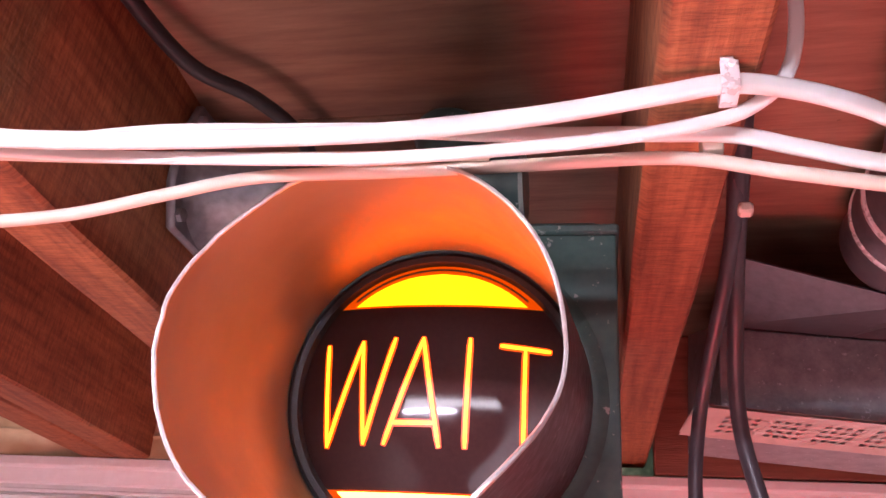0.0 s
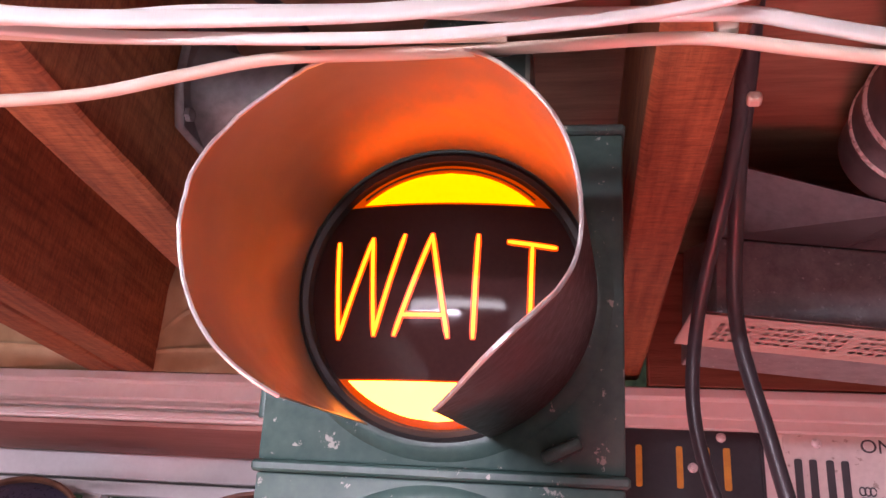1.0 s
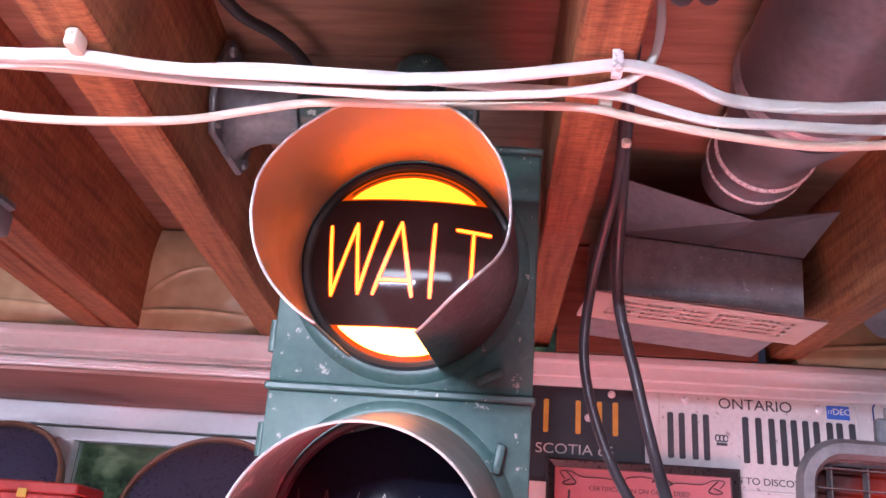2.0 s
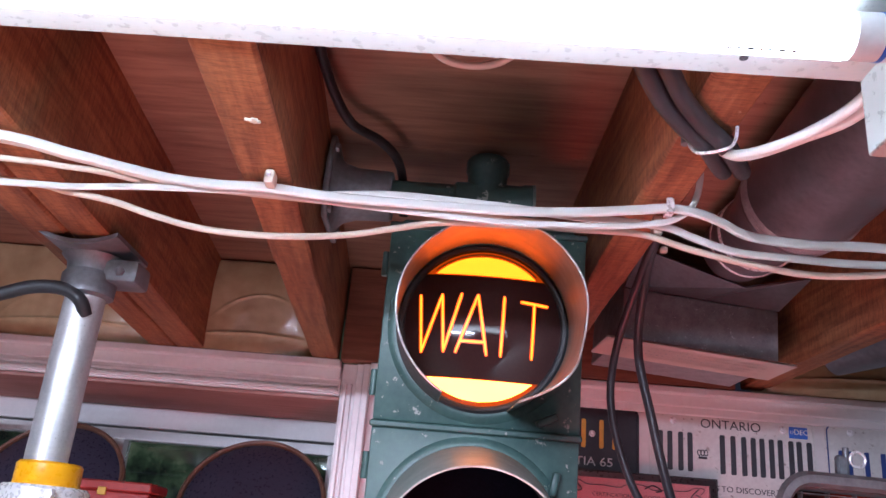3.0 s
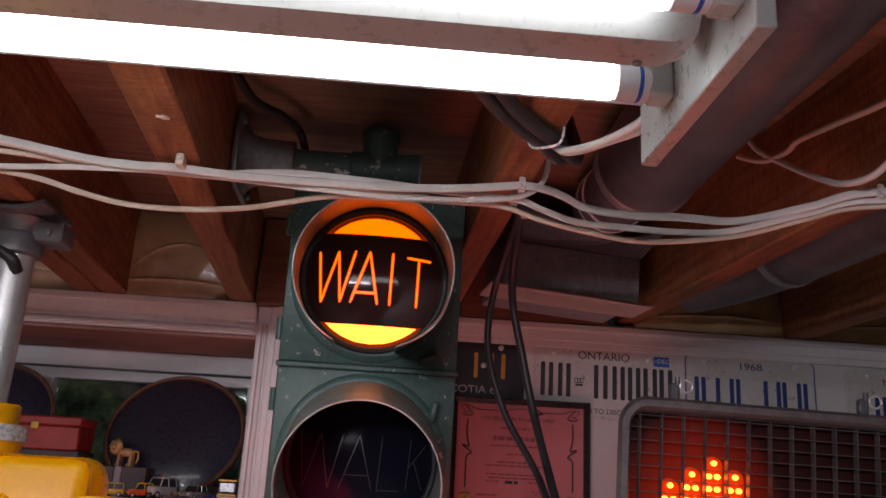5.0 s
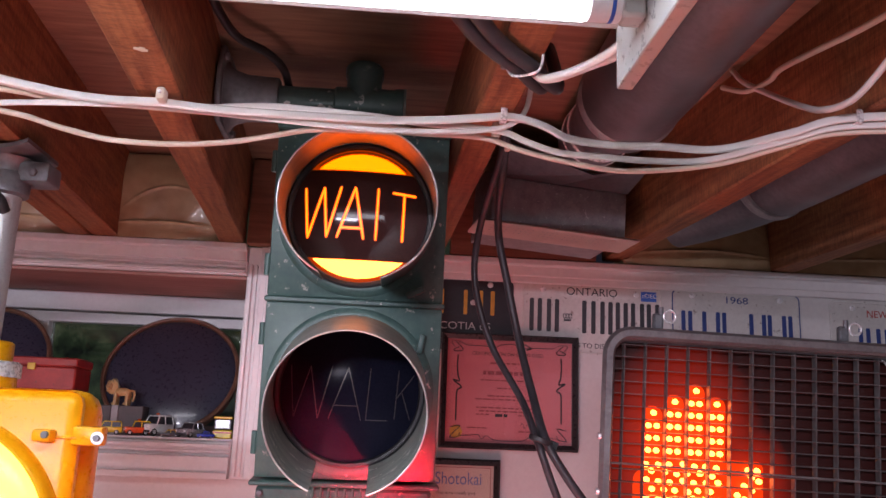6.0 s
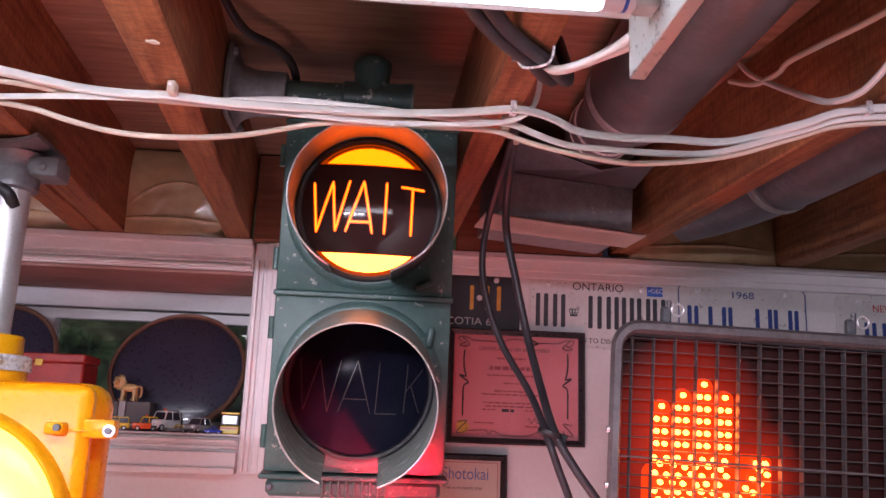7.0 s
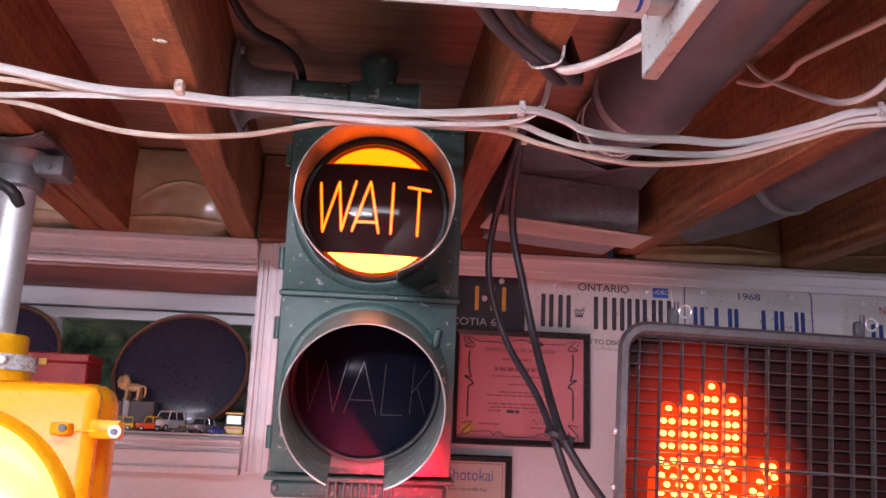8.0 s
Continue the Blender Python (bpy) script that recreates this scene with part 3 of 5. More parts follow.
prof = [(-0.031, 2.0235), (-0.019, 1.997), (-0.012, 1.9885), (0.006, 1.987), (0.024, 1.9885), (0.031, 1.997), (0.043, 2.0235)]
rows = [[bm.verts.new((x, y, z)) for y, z in prof] for x in (LX0 + 0.02, LX1 - 0.03, LX1 - 0.012)]
for i in (1, 2, 3, 4, 5):
    rows[2][i].co.z += 0.008
for a, b in zip(rows, rows[1:]):
    for i in range(6):
        bm.faces.new((a[i], a[i + 1], b[i + 1], b[i]))
bm.faces.new(rows[0])
bm.faces.new(rows[-1])
part("ballast_cover", bm, M_FIXTURE, lamp, "white domed ballast cover with small scratches", 30)
for y, z in ((-0.0495, 2.0035), (0.078, 2.0035)):
    tube = part("tube", rod((LX0 + 0.05, y, z), (0.075, y, z), 0.0145, 24), M_TUBE, lamp, "lit white fluorescent tube")
    part("tube_cap", rod((0.074, y, z), (0.102, y, z), 0.0142, 24), M_CAP, tube)
    part("ring", rod((0.0915, y, z), (0.0955, y, z), 0.0146, 24), M_BLUE, tube, "blue end ring")
    bm = box(0.1, 0.12, y - 0.011, y + 0.011, z - 0.014, 2.0235, 0.003)
    part("lamp_holder", bm, M_FIXTURE, lamp)
    for k in range(7):
        part("print_bar", box(0.04 - k * 0.006, 0.044 - k * 0.006, y - 0.0025, y - 0.001, z - 0.01465, z - 0.0142), M_INK, tube)
for x, y in ((0.075, 0.018), (-0.5, 0.018)):
    part("screw", turned([(0.0035, 0), (0.0035, -0.0015), (0.002, -0.0025), (0, -0.0025)], 12, pose(x, y, 1.988)), M_GREY_METAL, lamp)
for y0, y1 in ((-0.068, -0.056),):
    bm = box(0.062, 0.068, y0, y1, 2.0185 if y0 < 0 else 2.004, 2.0235, 0.001)
    box(0.05, 0.062, y0, y1, 2.0195, 2.0235, 0.001, bm)
    bracket = part("bracket", bm, M_FIXTURE, lamp)
    part("slot", rod((0.0675, (y0 + y1) / 2, 2.0205), (0.0695, (y0 + y1) / 2, 2.0205), 0.002, 12), M_INK, bracket)
part("terminal", box(0.078, 0.104, -0.068, -0.058, 2.019, 2.0235, 0.002), M_CREAM, lamp, "yellowed terminal block")
for x, y in ((0.04, -0.055), (0.035, 0.135), (-0.3, -0.058)):
    part("slot", turned([(0.003, 0), (0.003, -0.0006), (0, -0.0006)], 12, pose(x, y, 2.0238)), M_INK, lamp)


# ---- the hanging WAIT / WALK signal ----
SIG = pose(-0.113, 0.69, 1.852, 5, 0, 1)  # base: middle of the seam between the two heads, on the front face
signal = thing("traffic_signal", SIG, "old dark green two-section pedestrian traffic signal lit WAIT, paint chipped", "traffic light")
HALF, TALL = 0.126, 0.253


def head(z0):
    """One section of the housing, its door and the hinges and latch."""
    bm = box(-HALF + 0.004, HALF - 0.004, 0.014, 0.125, z0 + 0.002, z0 + TALL - 0.002, 0.012, seg=3)
    body = part("section_body", bm, M_GREEN, signal)
    bm = box(-HALF, HALF, -0.004, 0.012, z0 + 0.004, z0 + TALL - 0.004, 0.0025, seg=2)
    door = part("section_door", bm, M_GREEN, signal, "dark green cast door, paint chipped to bare metal")
    c = pose(0, -0.004, z0 + TALL / 2) @ FACE
    ring = turned([(0.120, -0.001), (0.118, 0.001), (0.113, 0.0035), (0.109, 0.0045), (0.1055, 0.004), (0.104, -0.004)], 72, c, close=False)
    part("lens_bezel", ring, M_GREEN, door)
    gasket = turned([(0.1068, 0.0), (0.1062, 0.006), (0.1035, 0.0075), (0.0995, 0.006), (0.0975, 0.001)], 72, c, close=False)
    part("gasket", gasket, M_BLACK, door, "black rubber lens gasket")
    for z in (z0 + 0.05, z0 + TALL - 0.05):
        part("hinge", rod((-HALF - 0.004, 0.012, z - 0.016), (-HALF - 0.004, 0.012, z + 0.016), 0.005, 12), M_GREEN, door)
    return door


upper, lower = head(0.0), head(-TALL)
bm = box(-HALF - 0.003, HALF + 0.003, -0.008, 0.125, -0.004, 0.004, 0.002)
part("seam_flange", bm, M_GREEN, signal)
bm = box(-HALF - 0.002, HALF + 0.002, -0.006, 0.126, TALL - 0.004, TALL + 0.004, 0.002)
box(-HALF + 0.012, HALF - 0.012, 0.01, 0.115, TALL + 0.003, TALL + 0.013, 0.004, bm)
part("top_cap", bm, M_GREEN, signal)
bm = box(-HALF - 0.006, HALF + 0.006, -0.012, 0.126, -TALL - 0.006, -TALL + 0.001, 0.002)
box(-HALF + 0.004, HALF - 0.004, -0.006, 0.12, -TALL - 0.03, -TALL - 0.005, 0.006, bm)
for i in range(9):
    box(-0.045 + i * 0.011, -0.041 + i * 0.011, -0.012, -0.004, -TALL - 0.03, -TALL - 0.005, 0.001, bm)
part("bottom_collar", bm, M_GREEN, signal, "ribbed dark green bottom collar, paint chipped")
for x, z, turn, par in ((0.085, 0.018, 65, upper), (0.097, -0.055, 10, lower)):
    bm = box(-0.0045, 0.0045, -0.012, 0.002, -0.014, 0.014, 0.003, seg=2)
    bm.transform(pose(x, -0.006, z, 0, turn, 0))
    part("latch", bm, M_GREEN, par, "chipped swing latch lug")
part("screw", turned([(0.005, 0), (0.005, 0.003), (0.003, 0.005), (0, 0.005)], 12, pose(-HALF + 0.01, -0.008, -TALL - 0.016) @ FACE), M_GREY_METAL, lower)

# lenses: shallow convex caps; the lit one has a clear band above and below the dark mask
CAP_R, SAG = 0.1, 0.017
CURVE = (CAP_R ** 2 + SAG ** 2) / (2 * SAG)


def dome(x, z, lift=0.0):
    """Front of the lens at (x, z) from its middle."""
    return math.sqrt(max(CURVE ** 2 - x * x - z * z, 0)) - (CURVE - SAG) + lift


def lens_slice(z_low, z_high, lift, radius=CAP_R):
    bm = bmesh.new()
    rows, n = [], 14
    for j in range(n + 1):
        z = z_low + (z_high - z_low) * j / n
        w = math.sqrt(max(radius ** 2 - z * z, 0))
        rows.append([bm.verts.new((w * (i / 20 - 1), -dome(w * (i / 20 - 1), z, lift), z)) for i in range(41)])
    for a, b in zip(rows, rows[1:]):
        for i in range(40):
            bm.faces.new((a[i], a[i + 1], b[i + 1], b[i]))
    bmesh.ops.remove_doubles(bm, verts=bm.verts, dist=1e-6)
    return bm


def stroke(a, b, width, lift, bm=None):
    """A letter's stroke, laid on the curved lens."""
    bm = bm or bmesh.new()
    a, b = Vector(a), Vector(b)
    d = (b - a).normalized()
    side, rows = Vector((-d.y, d.x)) * width / 2, []
    a, b = a - d * width * 0.3, b + d * width * 0.3
    for i in range(13):
        p = a.lerp(b, i / 12)
        e = 0.7 if i in (0, 12) else 1.0
        q = [p - side * e, p + side * e]
        rows.append([bm.verts.new((c.x, -dome(c.x, c.y, l), c.y)) for l in (lift, lift - 0.0008) for c in q])
    for r, s in zip(rows, rows[1:]):
        bm.faces.new((r[0], r[1], s[1], s[0]))
        bm.faces.new((r[2], s[2], s[3], r[3]))
        bm.faces.new((r[0], s[0], s[2], r[2]))
        bm.faces.new((r[1], r[3], s[3], s[1]))
    return bm


WORD_WAIT = {"w": [((-0.080, 0.033), (-0.074, -0.038)), ((-0.074, -0.038), (-0.053, 0.035)), ((-0.053, 0.035), (-0.047, -0.036)), ((-0.047, -0.036), (-0.029, 0.037))],
             "a": [((-0.032, -0.036), (-0.0085, 0.037)), ((-0.0085, 0.037), (0.006, -0.037)), ((-0.027, -0.022), (0.002, -0.022))],
             "i": [((0.0245, 0.037), (0.0235, -0.037))],
             "t": [((0.046, 0.033), (0.079, 0.0305)), ((0.0625, 0.031), (0.062, -0.037))]}
WORD_WALK = {"w": [((-0.084, 0.036), (-0.077, -0.036)), ((-0.077, -0.036), (-0.056, 0.036)), ((-0.056, 0.036), (-0.043, -0.036)), ((-0.043, -0.036), (-0.026, 0.036))],
             "a": [((-0.028, -0.036), (-0.003, 0.036)), ((-0.003, 0.036), (0.017, -0.036)), ((-0.022, -0.017), (0.011, -0.017))],
             "l": [((0.028, 0.036), (0.024, -0.036)), ((0.024, -0.036), (0.054, -0.036))],
             "k": [((0.068, 0.034), (0.064, -0.034)), ((0.066, -0.005), (0.09, 0.028)), ((0.073, 0.004), (0.086, -0.034))]}


def lens(z_mid, word, lit, door):
    if lit:
        ob = part("lens", lens_slice(-0.066, 0.062, 0), M_LENS, door, "dark convex lens with glowing orange letters")
        ob.matrix_local = pose(0, -0.004, z_mid)
        part("light_band", lens_slice(0.0635, 0.0895, 0.0006, 0.0895), M_AMBER, ob, "glowing amber band")
        part("band_edge", lens_slice(0.0622, CAP_R - 1e-5, 0.0), M_AMBER_DIM, ob, "dimmer amber edge of the lens")
        part("light_band", lens_slice(-0.0935, -0.0675, 0.0006, 0.0935), M_AMBER_LOW, ob, "glowing bright yellow band")
        part("band_edge", lens_slice(-CAP_R + 1e-5, -0.0662, 0.0), M_AMBER_DIM, ob, "dimmer amber edge of the lens")
    else:
        ob = part("lens", lens_slice(-CAP_R + 1e-5, CAP_R - 1e-5, 0), M_LENS_OFF, door, "dark unlit convex lens with faint letters")
        ob.matrix_local = pose(0, -0.004, z_mid)
    if lit:
        arc = [(0.0928 * math.sin(a * 0.05), -dome(0.0928, 0.0, 0.0012), 0.0928 * math.cos(a * 0.05)) for a in range(-15, 16)]
        part("mask_line", sweep(arc, 0.0007, 6), M_BLACK, ob, "thin black line along the band")
    for strokes in word.values():
        if lit:
            # wider, dimmer strokes imitate the halo of light round each letter
            bm = bmesh.new()
            for a, b in strokes:
                stroke(a, b, 0.0050, 0.0006, bm)
            rim = part("letter_halo", bm, M_WAIT_HALO, ob, "", 0)
        bm = bmesh.new()
        for a, b in strokes:
            stroke(a, b, 0.0025 if lit else 0.0013, 0.0014 if lit else 0.0005, bm)
        part("letter", bm, M_WAIT if lit else M_WALK, ob, "glowing orange letter" if lit else "faint grey letter", 0)


lens(TALL / 2 + 0.001, WORD_WAIT, True, upper)
lens(-TALL / 2 - 0.002, WORD_WALK, False, lower)


def visor(z_mid, reach, start, stop, door, label, outside, lining):
    """A tunnel visor, tapering forward and tipped down; reach gives its length round the circle, in degrees from its right."""
    n, k = 96, 14
    tip = pose(0, -0.006, z_mid, 5)
    inner, outer = bmesh.new(), bmesh.new()
    g_in, g_out = [], []
    for i in range(n + 1):
        a = radians(start + (stop - start) * i / n)
        length = reach(math.degrees(a))
        r_in, r_out = [], []
        for j in range(k + 1):
            d = length * j / k
            r = 0.1075 + (0.0967 - 0.1075) * min(d / 0.2, 1.1)
            for rr, rows, mesh in ((r - 0.0006, r_in, inner), (r + 0.0006, r_out, outer)):
                rows.append(mesh.verts.new(tip @ Vector((rr * math.cos(a), -d, rr * math.sin(a)))))
        g_in.append(r_in), g_out.append(r_out)
    for g, mesh in ((g_in, inner), (g_out, outer)):
        for a, b in zip(g, g[1:]):
            for j in range(k):
                mesh.faces.new((a[j], a[j + 1], b[j + 1], b[j]))
    line = [(a[-1].co + b[-1].co) / 2 for a, b in zip(g_in, g_out)]
    cut_a = [(a.co + b.co) / 2 for a, b in zip(g_in[0], g_out[0])]
    cut_b = [(a.co + b.co) / 2 for a, b in zip(g_in[-1], g_out[-1])]
    vis = part("visor", outer, outside, door, label, 60)
    part("visor_lining", inner, lining, vis, "dull grey-green streaked metal", 60)
    part("cut_edge", sweep(line, 0.0012, 6), M_BARE, vis, "bright bare metal edge")
    part("cut_edge", sweep(cut_a, 0.0007, 6), M_VISOR, vis)
    part("cut_edge", sweep(cut_b, 0.0007, 6), M_VISOR, vis)


def torn(deg):
    """Length of the hand-cut visor: an uneven, wavy edge."""
    u = radians(deg - 90)
    waves = ((-0.0111, -0.0098), (-0.0148, 0.0088), (0.0129, -0.0110), (-0.0150, 0.0021), (0.0092, 0.0042), (-0.0028, -0.0041), (-0.0025, 0.0015), (0.0, 0.0007))
    wob = 0.0012 * noise.noise((math.cos(u) * 9, math.sin(u) * 9, 1.7)) + 0.001 * noise.noise((math.cos(u) * 16, math.sin(u) * 16, 5))
    return 0.2076 + sum(c * math.cos((i + 1) * u) + s * math.sin((i + 1) * u) for i, (c, s) in enumerate(waves)) + wob


visor(TALL / 2, torn, -70, 243, upper, "dark maroon tunnel visor cut off with a wavy torn edge", M_VISOR_OUT, M_VISOR)
visor(-TALL / 2, lambda d: 0.2 - 0.012 * math.cos(radians(d - 90)), -72, 247, lower, "worn grey-green tunnel visor, open underneath", M_VISOR_PALE, M_VISOR_WORN)

# the pipe that carries it
hang = thing("pipe_hanger", pose(-0.327, 0.68, 2.150), "chipped dark green pipe tee and elbow on an iron wall flange", "pipe")
bm = bmesh.new()
prof = [(0.0, 0.062), (-0.05, 0.062), (-0.066, 0.02), (-0.066, -0.02), (-0.05, -0.055), (0.05, -0.055), (0.066, -0.02), (0.066, 0.02), (0.05, 0.062)]
a, b = ([bm.verts.new((x + 0.006 * 0, y * 0.95, z)) for y, z in prof] for x in (0.0, 0.008))
bm.faces.new(a), bm.faces.new(b[::-1])
for i in range(len(prof)):
    bm.faces.new((a[i], b[i], b[(i + 1) % len(prof)], a[(i + 1) % len(prof)]))
bmesh.ops.bevel(bm, geom=list(bm.edges), offset=0.002, segments=1, affect="EDGES")
part("flange", bm, M_GREY_METAL, hang, "dull grey iron flange")
part("hub", turned([(0.056, 0.0), (0.046, 0.006), (0.040, 0.014), (0.037, 0.024), (0.035, 0.03), (0.0335, 0.074), (0.0315, 0.077)], 32, pose(0.006, 0, 0, 0, 90)), M_GREY_METAL, hang)
M_PIPE = surf("chipped_green_pipe_paint", (0.026, 0.062, 0.058), (0.055, 0.105, 0.096), 0.36, 0, 14, 140, 0.15, chip=(0.40, 0.42, 0.41), chips=0.60, chip_scale=42)
part("pipe", rod((0.07, 0, 0), (0.17, 0, 0), 0.0225, 32), M_PIPE, hang, "chipped dark green pipe")
part("tee", turned([(0.0235, 0.165), (0.0265, 0.168), (0.0265, 0.254), (0.0285, 0.258), (0.0285, 0.268), (0.025, 0.270)], 36, pose(0, 0, 0, 0, 90)), M_PIPE, hang, "chipped dark green tee fitting")
part("rim", turned([(0.0215, 0.2685), (0.0288, 0.2685), (0.0288, 0.272), (0.0215, 0.272)], 32, pose(0, 0, 0, 0, 90)), M_VISOR_PALE, hang, "bare worn rim of the tee")
part("tee_stub", turned([(0.0265, 0.0), (0.0265, 0.040), (0.029, 0.044), (0.029, 0.058), (0.026, 0.062), (0.0, 0.0625)], 32, pose(0.208, 0, 0)), M_PIPE, hang)
part("stem", rod((0.205, 0.0, 0.0), (0.205, 0.0, -0.04), 0.022, 28), M_PIPE, hang)
for y, z in ((-0.045, 0.045), (0.045, 0.045), (-0.045, -0.042), (0.045, -0.042)):
    part("bolt", turned([(0.006, 0), (0.006, 0.004), (0.003, 0.006), (0, 0.006)], 6, pose(0.008, y, z, 0, 90)), M_GREY_METAL, hang)


# ---- cables ----
def flat_sweep(pts, r, n=16):
    """A flat two-core cable along a line: a tall rounded section with a shallow groove along each side."""
    bm, rings = bmesh.new(), []
    for i, p in enumerate(pts):
        d = (pts[min(i + 1, len(pts) - 1)] - pts[max(i - 1, 0)]).normalized()
        side = d.cross(Vector((0, 0, 1)))
        side = side.normalized() if side.length > 0.2 else Vector((0, -1, 0))
        up = side.cross(d).normalized()
        ring = []
        for k in range(n):
            c, v = math.cos(2 * math.pi * k / n), math.sin(2 * math.pi * k / n)
            w = 0.72 * r * math.copysign(abs(c) ** 0.6, c) * (1 - 0.16 * math.exp(-(v / 0.3) ** 2))
            ring.append(bm.verts.new(p + side * w + up * (1.3 * r * v)))
        rings.append(ring)
    for a, b in zip(rings, rings[1:]):
        for k in range(n):
            bm.faces.new((a[k], a[(k + 1) % n], b[(k + 1) % n], b[k]))
    bm.faces.new(rings[0][::-1])
    bm.faces.new(rings[-1])
    return bm


def cable(name, label, pts, r, material, flat=1.0, category="cable", group="", steps=7, twin=False):
    pts = [Vector(p) for p in pts]
    ob = thing(name, Matrix.Translation(pts[0]), label, category, group)
    line = curve_points([p - pts[0] for p in pts], steps)
    if twin:
        bm = flat_sweep(line, r)
    else:
        bm = sweep(line, r, 10, None, flat)
    part("sheath", bm, material, ob, smooth=70)
    return ob


def white_cable(label, pts, r=0.0038, material=None, twin=True):
    return cable("white_cable", label, pts, r, material or M_CABLE, group="white cables along the joists", twin=twin)


WHITE = "white flat electrical cable stretched under the joists"
tail = [(0.45, 0.352, 2.041), (0.6, 0.31, 2.034), (1.0, 0.25, 2.03), (1.6, 0.2, 2.03)]
right = [(x, y, z) for x, y, z in ((0.145, 0.447, 2.030), (0.2, 0.448, 2.026), (0.258, 0.448, 2.028), (0.329, 0.44, 2.026), (0.39, 0.385, 2.030))]
white_cable(WHITE, [(-1.6, 0.28, 2.032), (-1.0, 0.30, 2.032), (-0.62, 0.33, 2.032), (-0.513, 0.365, 2.0295), (-0.476, 0.386, 2.0300), (-0.433, 0.403, 2.029), (-0.383, 0.404, 2.0265), (-0.339, 0.405, 2.0275), (-0.284, 0.419, 2.029),
                    (-0.235, 0.428, 2.0315), (-0.167, 0.435, 2.034), (-0.096, 0.437, 2.035), (-0.025, 0.435, 2.0385), (0.03, 0.431, 2.0435), (0.062, 0.43, 2.047), (0.09, 0.437, 2.047), (0.115, 0.442, 2.041), *right, *tail], 0.0039)
white_cable(WHITE, [(-1.6, 0.289, 2.032), (-1.0, 0.309, 2.032), (-0.62, 0.339, 2.032), (-0.515, 0.373, 2.030), (-0.478, 0.394, 2.0305), (-0.433, 0.411, 2.0295), (-0.383, 0.412, 2.028), (-0.335, 0.413, 2.030), (-0.287, 0.431, 2.035), (-0.262, 0.437, 2.040), (-0.215, 0.442, 2.0455),
                    (-0.156, 0.447, 2.046), (-0.097, 0.448, 2.0435), (-0.03, 0.452, 2.040), (0.03, 0.456, 2.040), (0.065, 0.454, 2.036), (0.09, 0.448, 2.024), (0.13, 0.445, 2.011), (0.18, 0.445, 2.009), (0.25, 0.446, 2.008), (0.317, 0.44, 2.012),
                    (0.39, 0.392, 2.024), (0.45, 0.36, 2.034), *[(x, y + 0.008, z - 0.006) for x, y, z in tail[1:]]], 0.0032)
white_cable("white electrical cable with small printing, turning up over the joist", [(-1.6, 0.40, 2.005), (-1.0, 0.395, 2.007), (-0.609, 0.402, 2.012), (-0.533, 0.408, 2.015), (-0.484, 0.409, 2.019), (-0.448, 0.41, 2.0215), (-0.395, 0.413, 2.0245), (-0.348, 0.415, 2.026),
                    (-0.256, 0.438, 2.030), (-0.19, 0.443, 2.0285), (-0.143, 0.445, 2.027), (-0.096, 0.445, 2.0255), (-0.036, 0.444, 2.027), (0.011, 0.442, 2.029), (0.047, 0.441, 2.034), (0.069, 0.441, 2.041), (0.086, 0.438, 2.056), (0.093, 0.434, 2.085), (0.093, 0.43, 2.13)], 0.0027)
white_cable("aged cream cable sagging below the bundle", [(-1.6, 0.40, 2.02), (-1.0, 0.405, 2.022), (-0.62, 0.416, 2.021), (-0.538, 0.42, 2.014), (-0.492, 0.421, 2.0075), (-0.453, 0.422, 1.997), (-0.404, 0.423, 1.987), (-0.359, 0.426, 1.985), (-0.31, 0.433, 1.989),
                    (-0.26, 0.445, 1.9995), (-0.214, 0.45, 2.012), (-0.167, 0.457, 2.025), (-0.1, 0.466, 2.031), (-0.03, 0.466, 2.032), (0.039, 0.462, 2.030), (0.087, 0.45, 2.012), (0.149, 0.447, 1.999), (0.219, 0.443, 1.992),
                    (0.324, 0.44, 2.006), (0.39, 0.40, 2.019), (0.45, 0.368, 2.029), *[(x, y + 0.016, z - 0.01) for x, y, z in tail[1:]]], 0.0034, M_CABLE_TAN, False)
white_cable("aged cream cable joining the back of the bundle", [(-1.6, 0.34, 2.018), (-1.0, 0.35, 2.018), (-0.62, 0.362, 2.020), (-0.518, 0.376, 2.021), (-0.486, 0.392, 2.024), (-0.455, 0.418, 2.0285), (-0.40, 0.42, 2.0275), (-0.33, 0.428, 2.0285), (-0.25, 0.445, 2.033), (-0.16, 0.456, 2.036), (-0.05, 0.462, 2.036)], 0.0030, M_CABLE_TAN, False)


def cable_clip(x, y, z, label):
    ob = thing("cable_clip", pose(x, y, z), label, "clip", "cable clips")
    bm = box(-0.004, 0.004, -0.0065, -0.0055, -0.004, 0.010, 0.0003)
    box(-0.004, 0.004, -0.0065, 0.009, -0.0046, -0.0038, 0.0003, bm)
    box(-0.004, 0.004, 0.008, 0.009, -0.004, 0.010, 0.0003, bm)
    box(-0.004, 0.0015, -0.009, -0.0055, 0.0085, 0.0098, 0.0003, bm)
    part("strap", bm, M_CLIP, ob)
    part("nail", rod((0.001, -0.0085, 0.0075), (0.001, -0.005, 0.0075), 0.0017, 10), M_CLIP, ob)


cable_clip(0.060, 0.4305, 2.0455, "bright metal cable clip nailed under a joist")
cable_clip(0.455, 0.352, 2.0385, "bright metal cable clip nailed under a joist")
ob = thing("cable_staple", pose(-0.333, 0.392, 2.0245), "cream plastic cable staple with a nail", "clip")
part("saddle", box(-0.005, 0.005, -0.006, 0.012, 0.0, 0.015, 0.003, seg=2), M_CABLE_TAN, ob)
part("nail", rod((0.0, -0.009, 0.008), (0.0, -0.004, 0.008), 0.0022, 10), M_CLIP, ob)
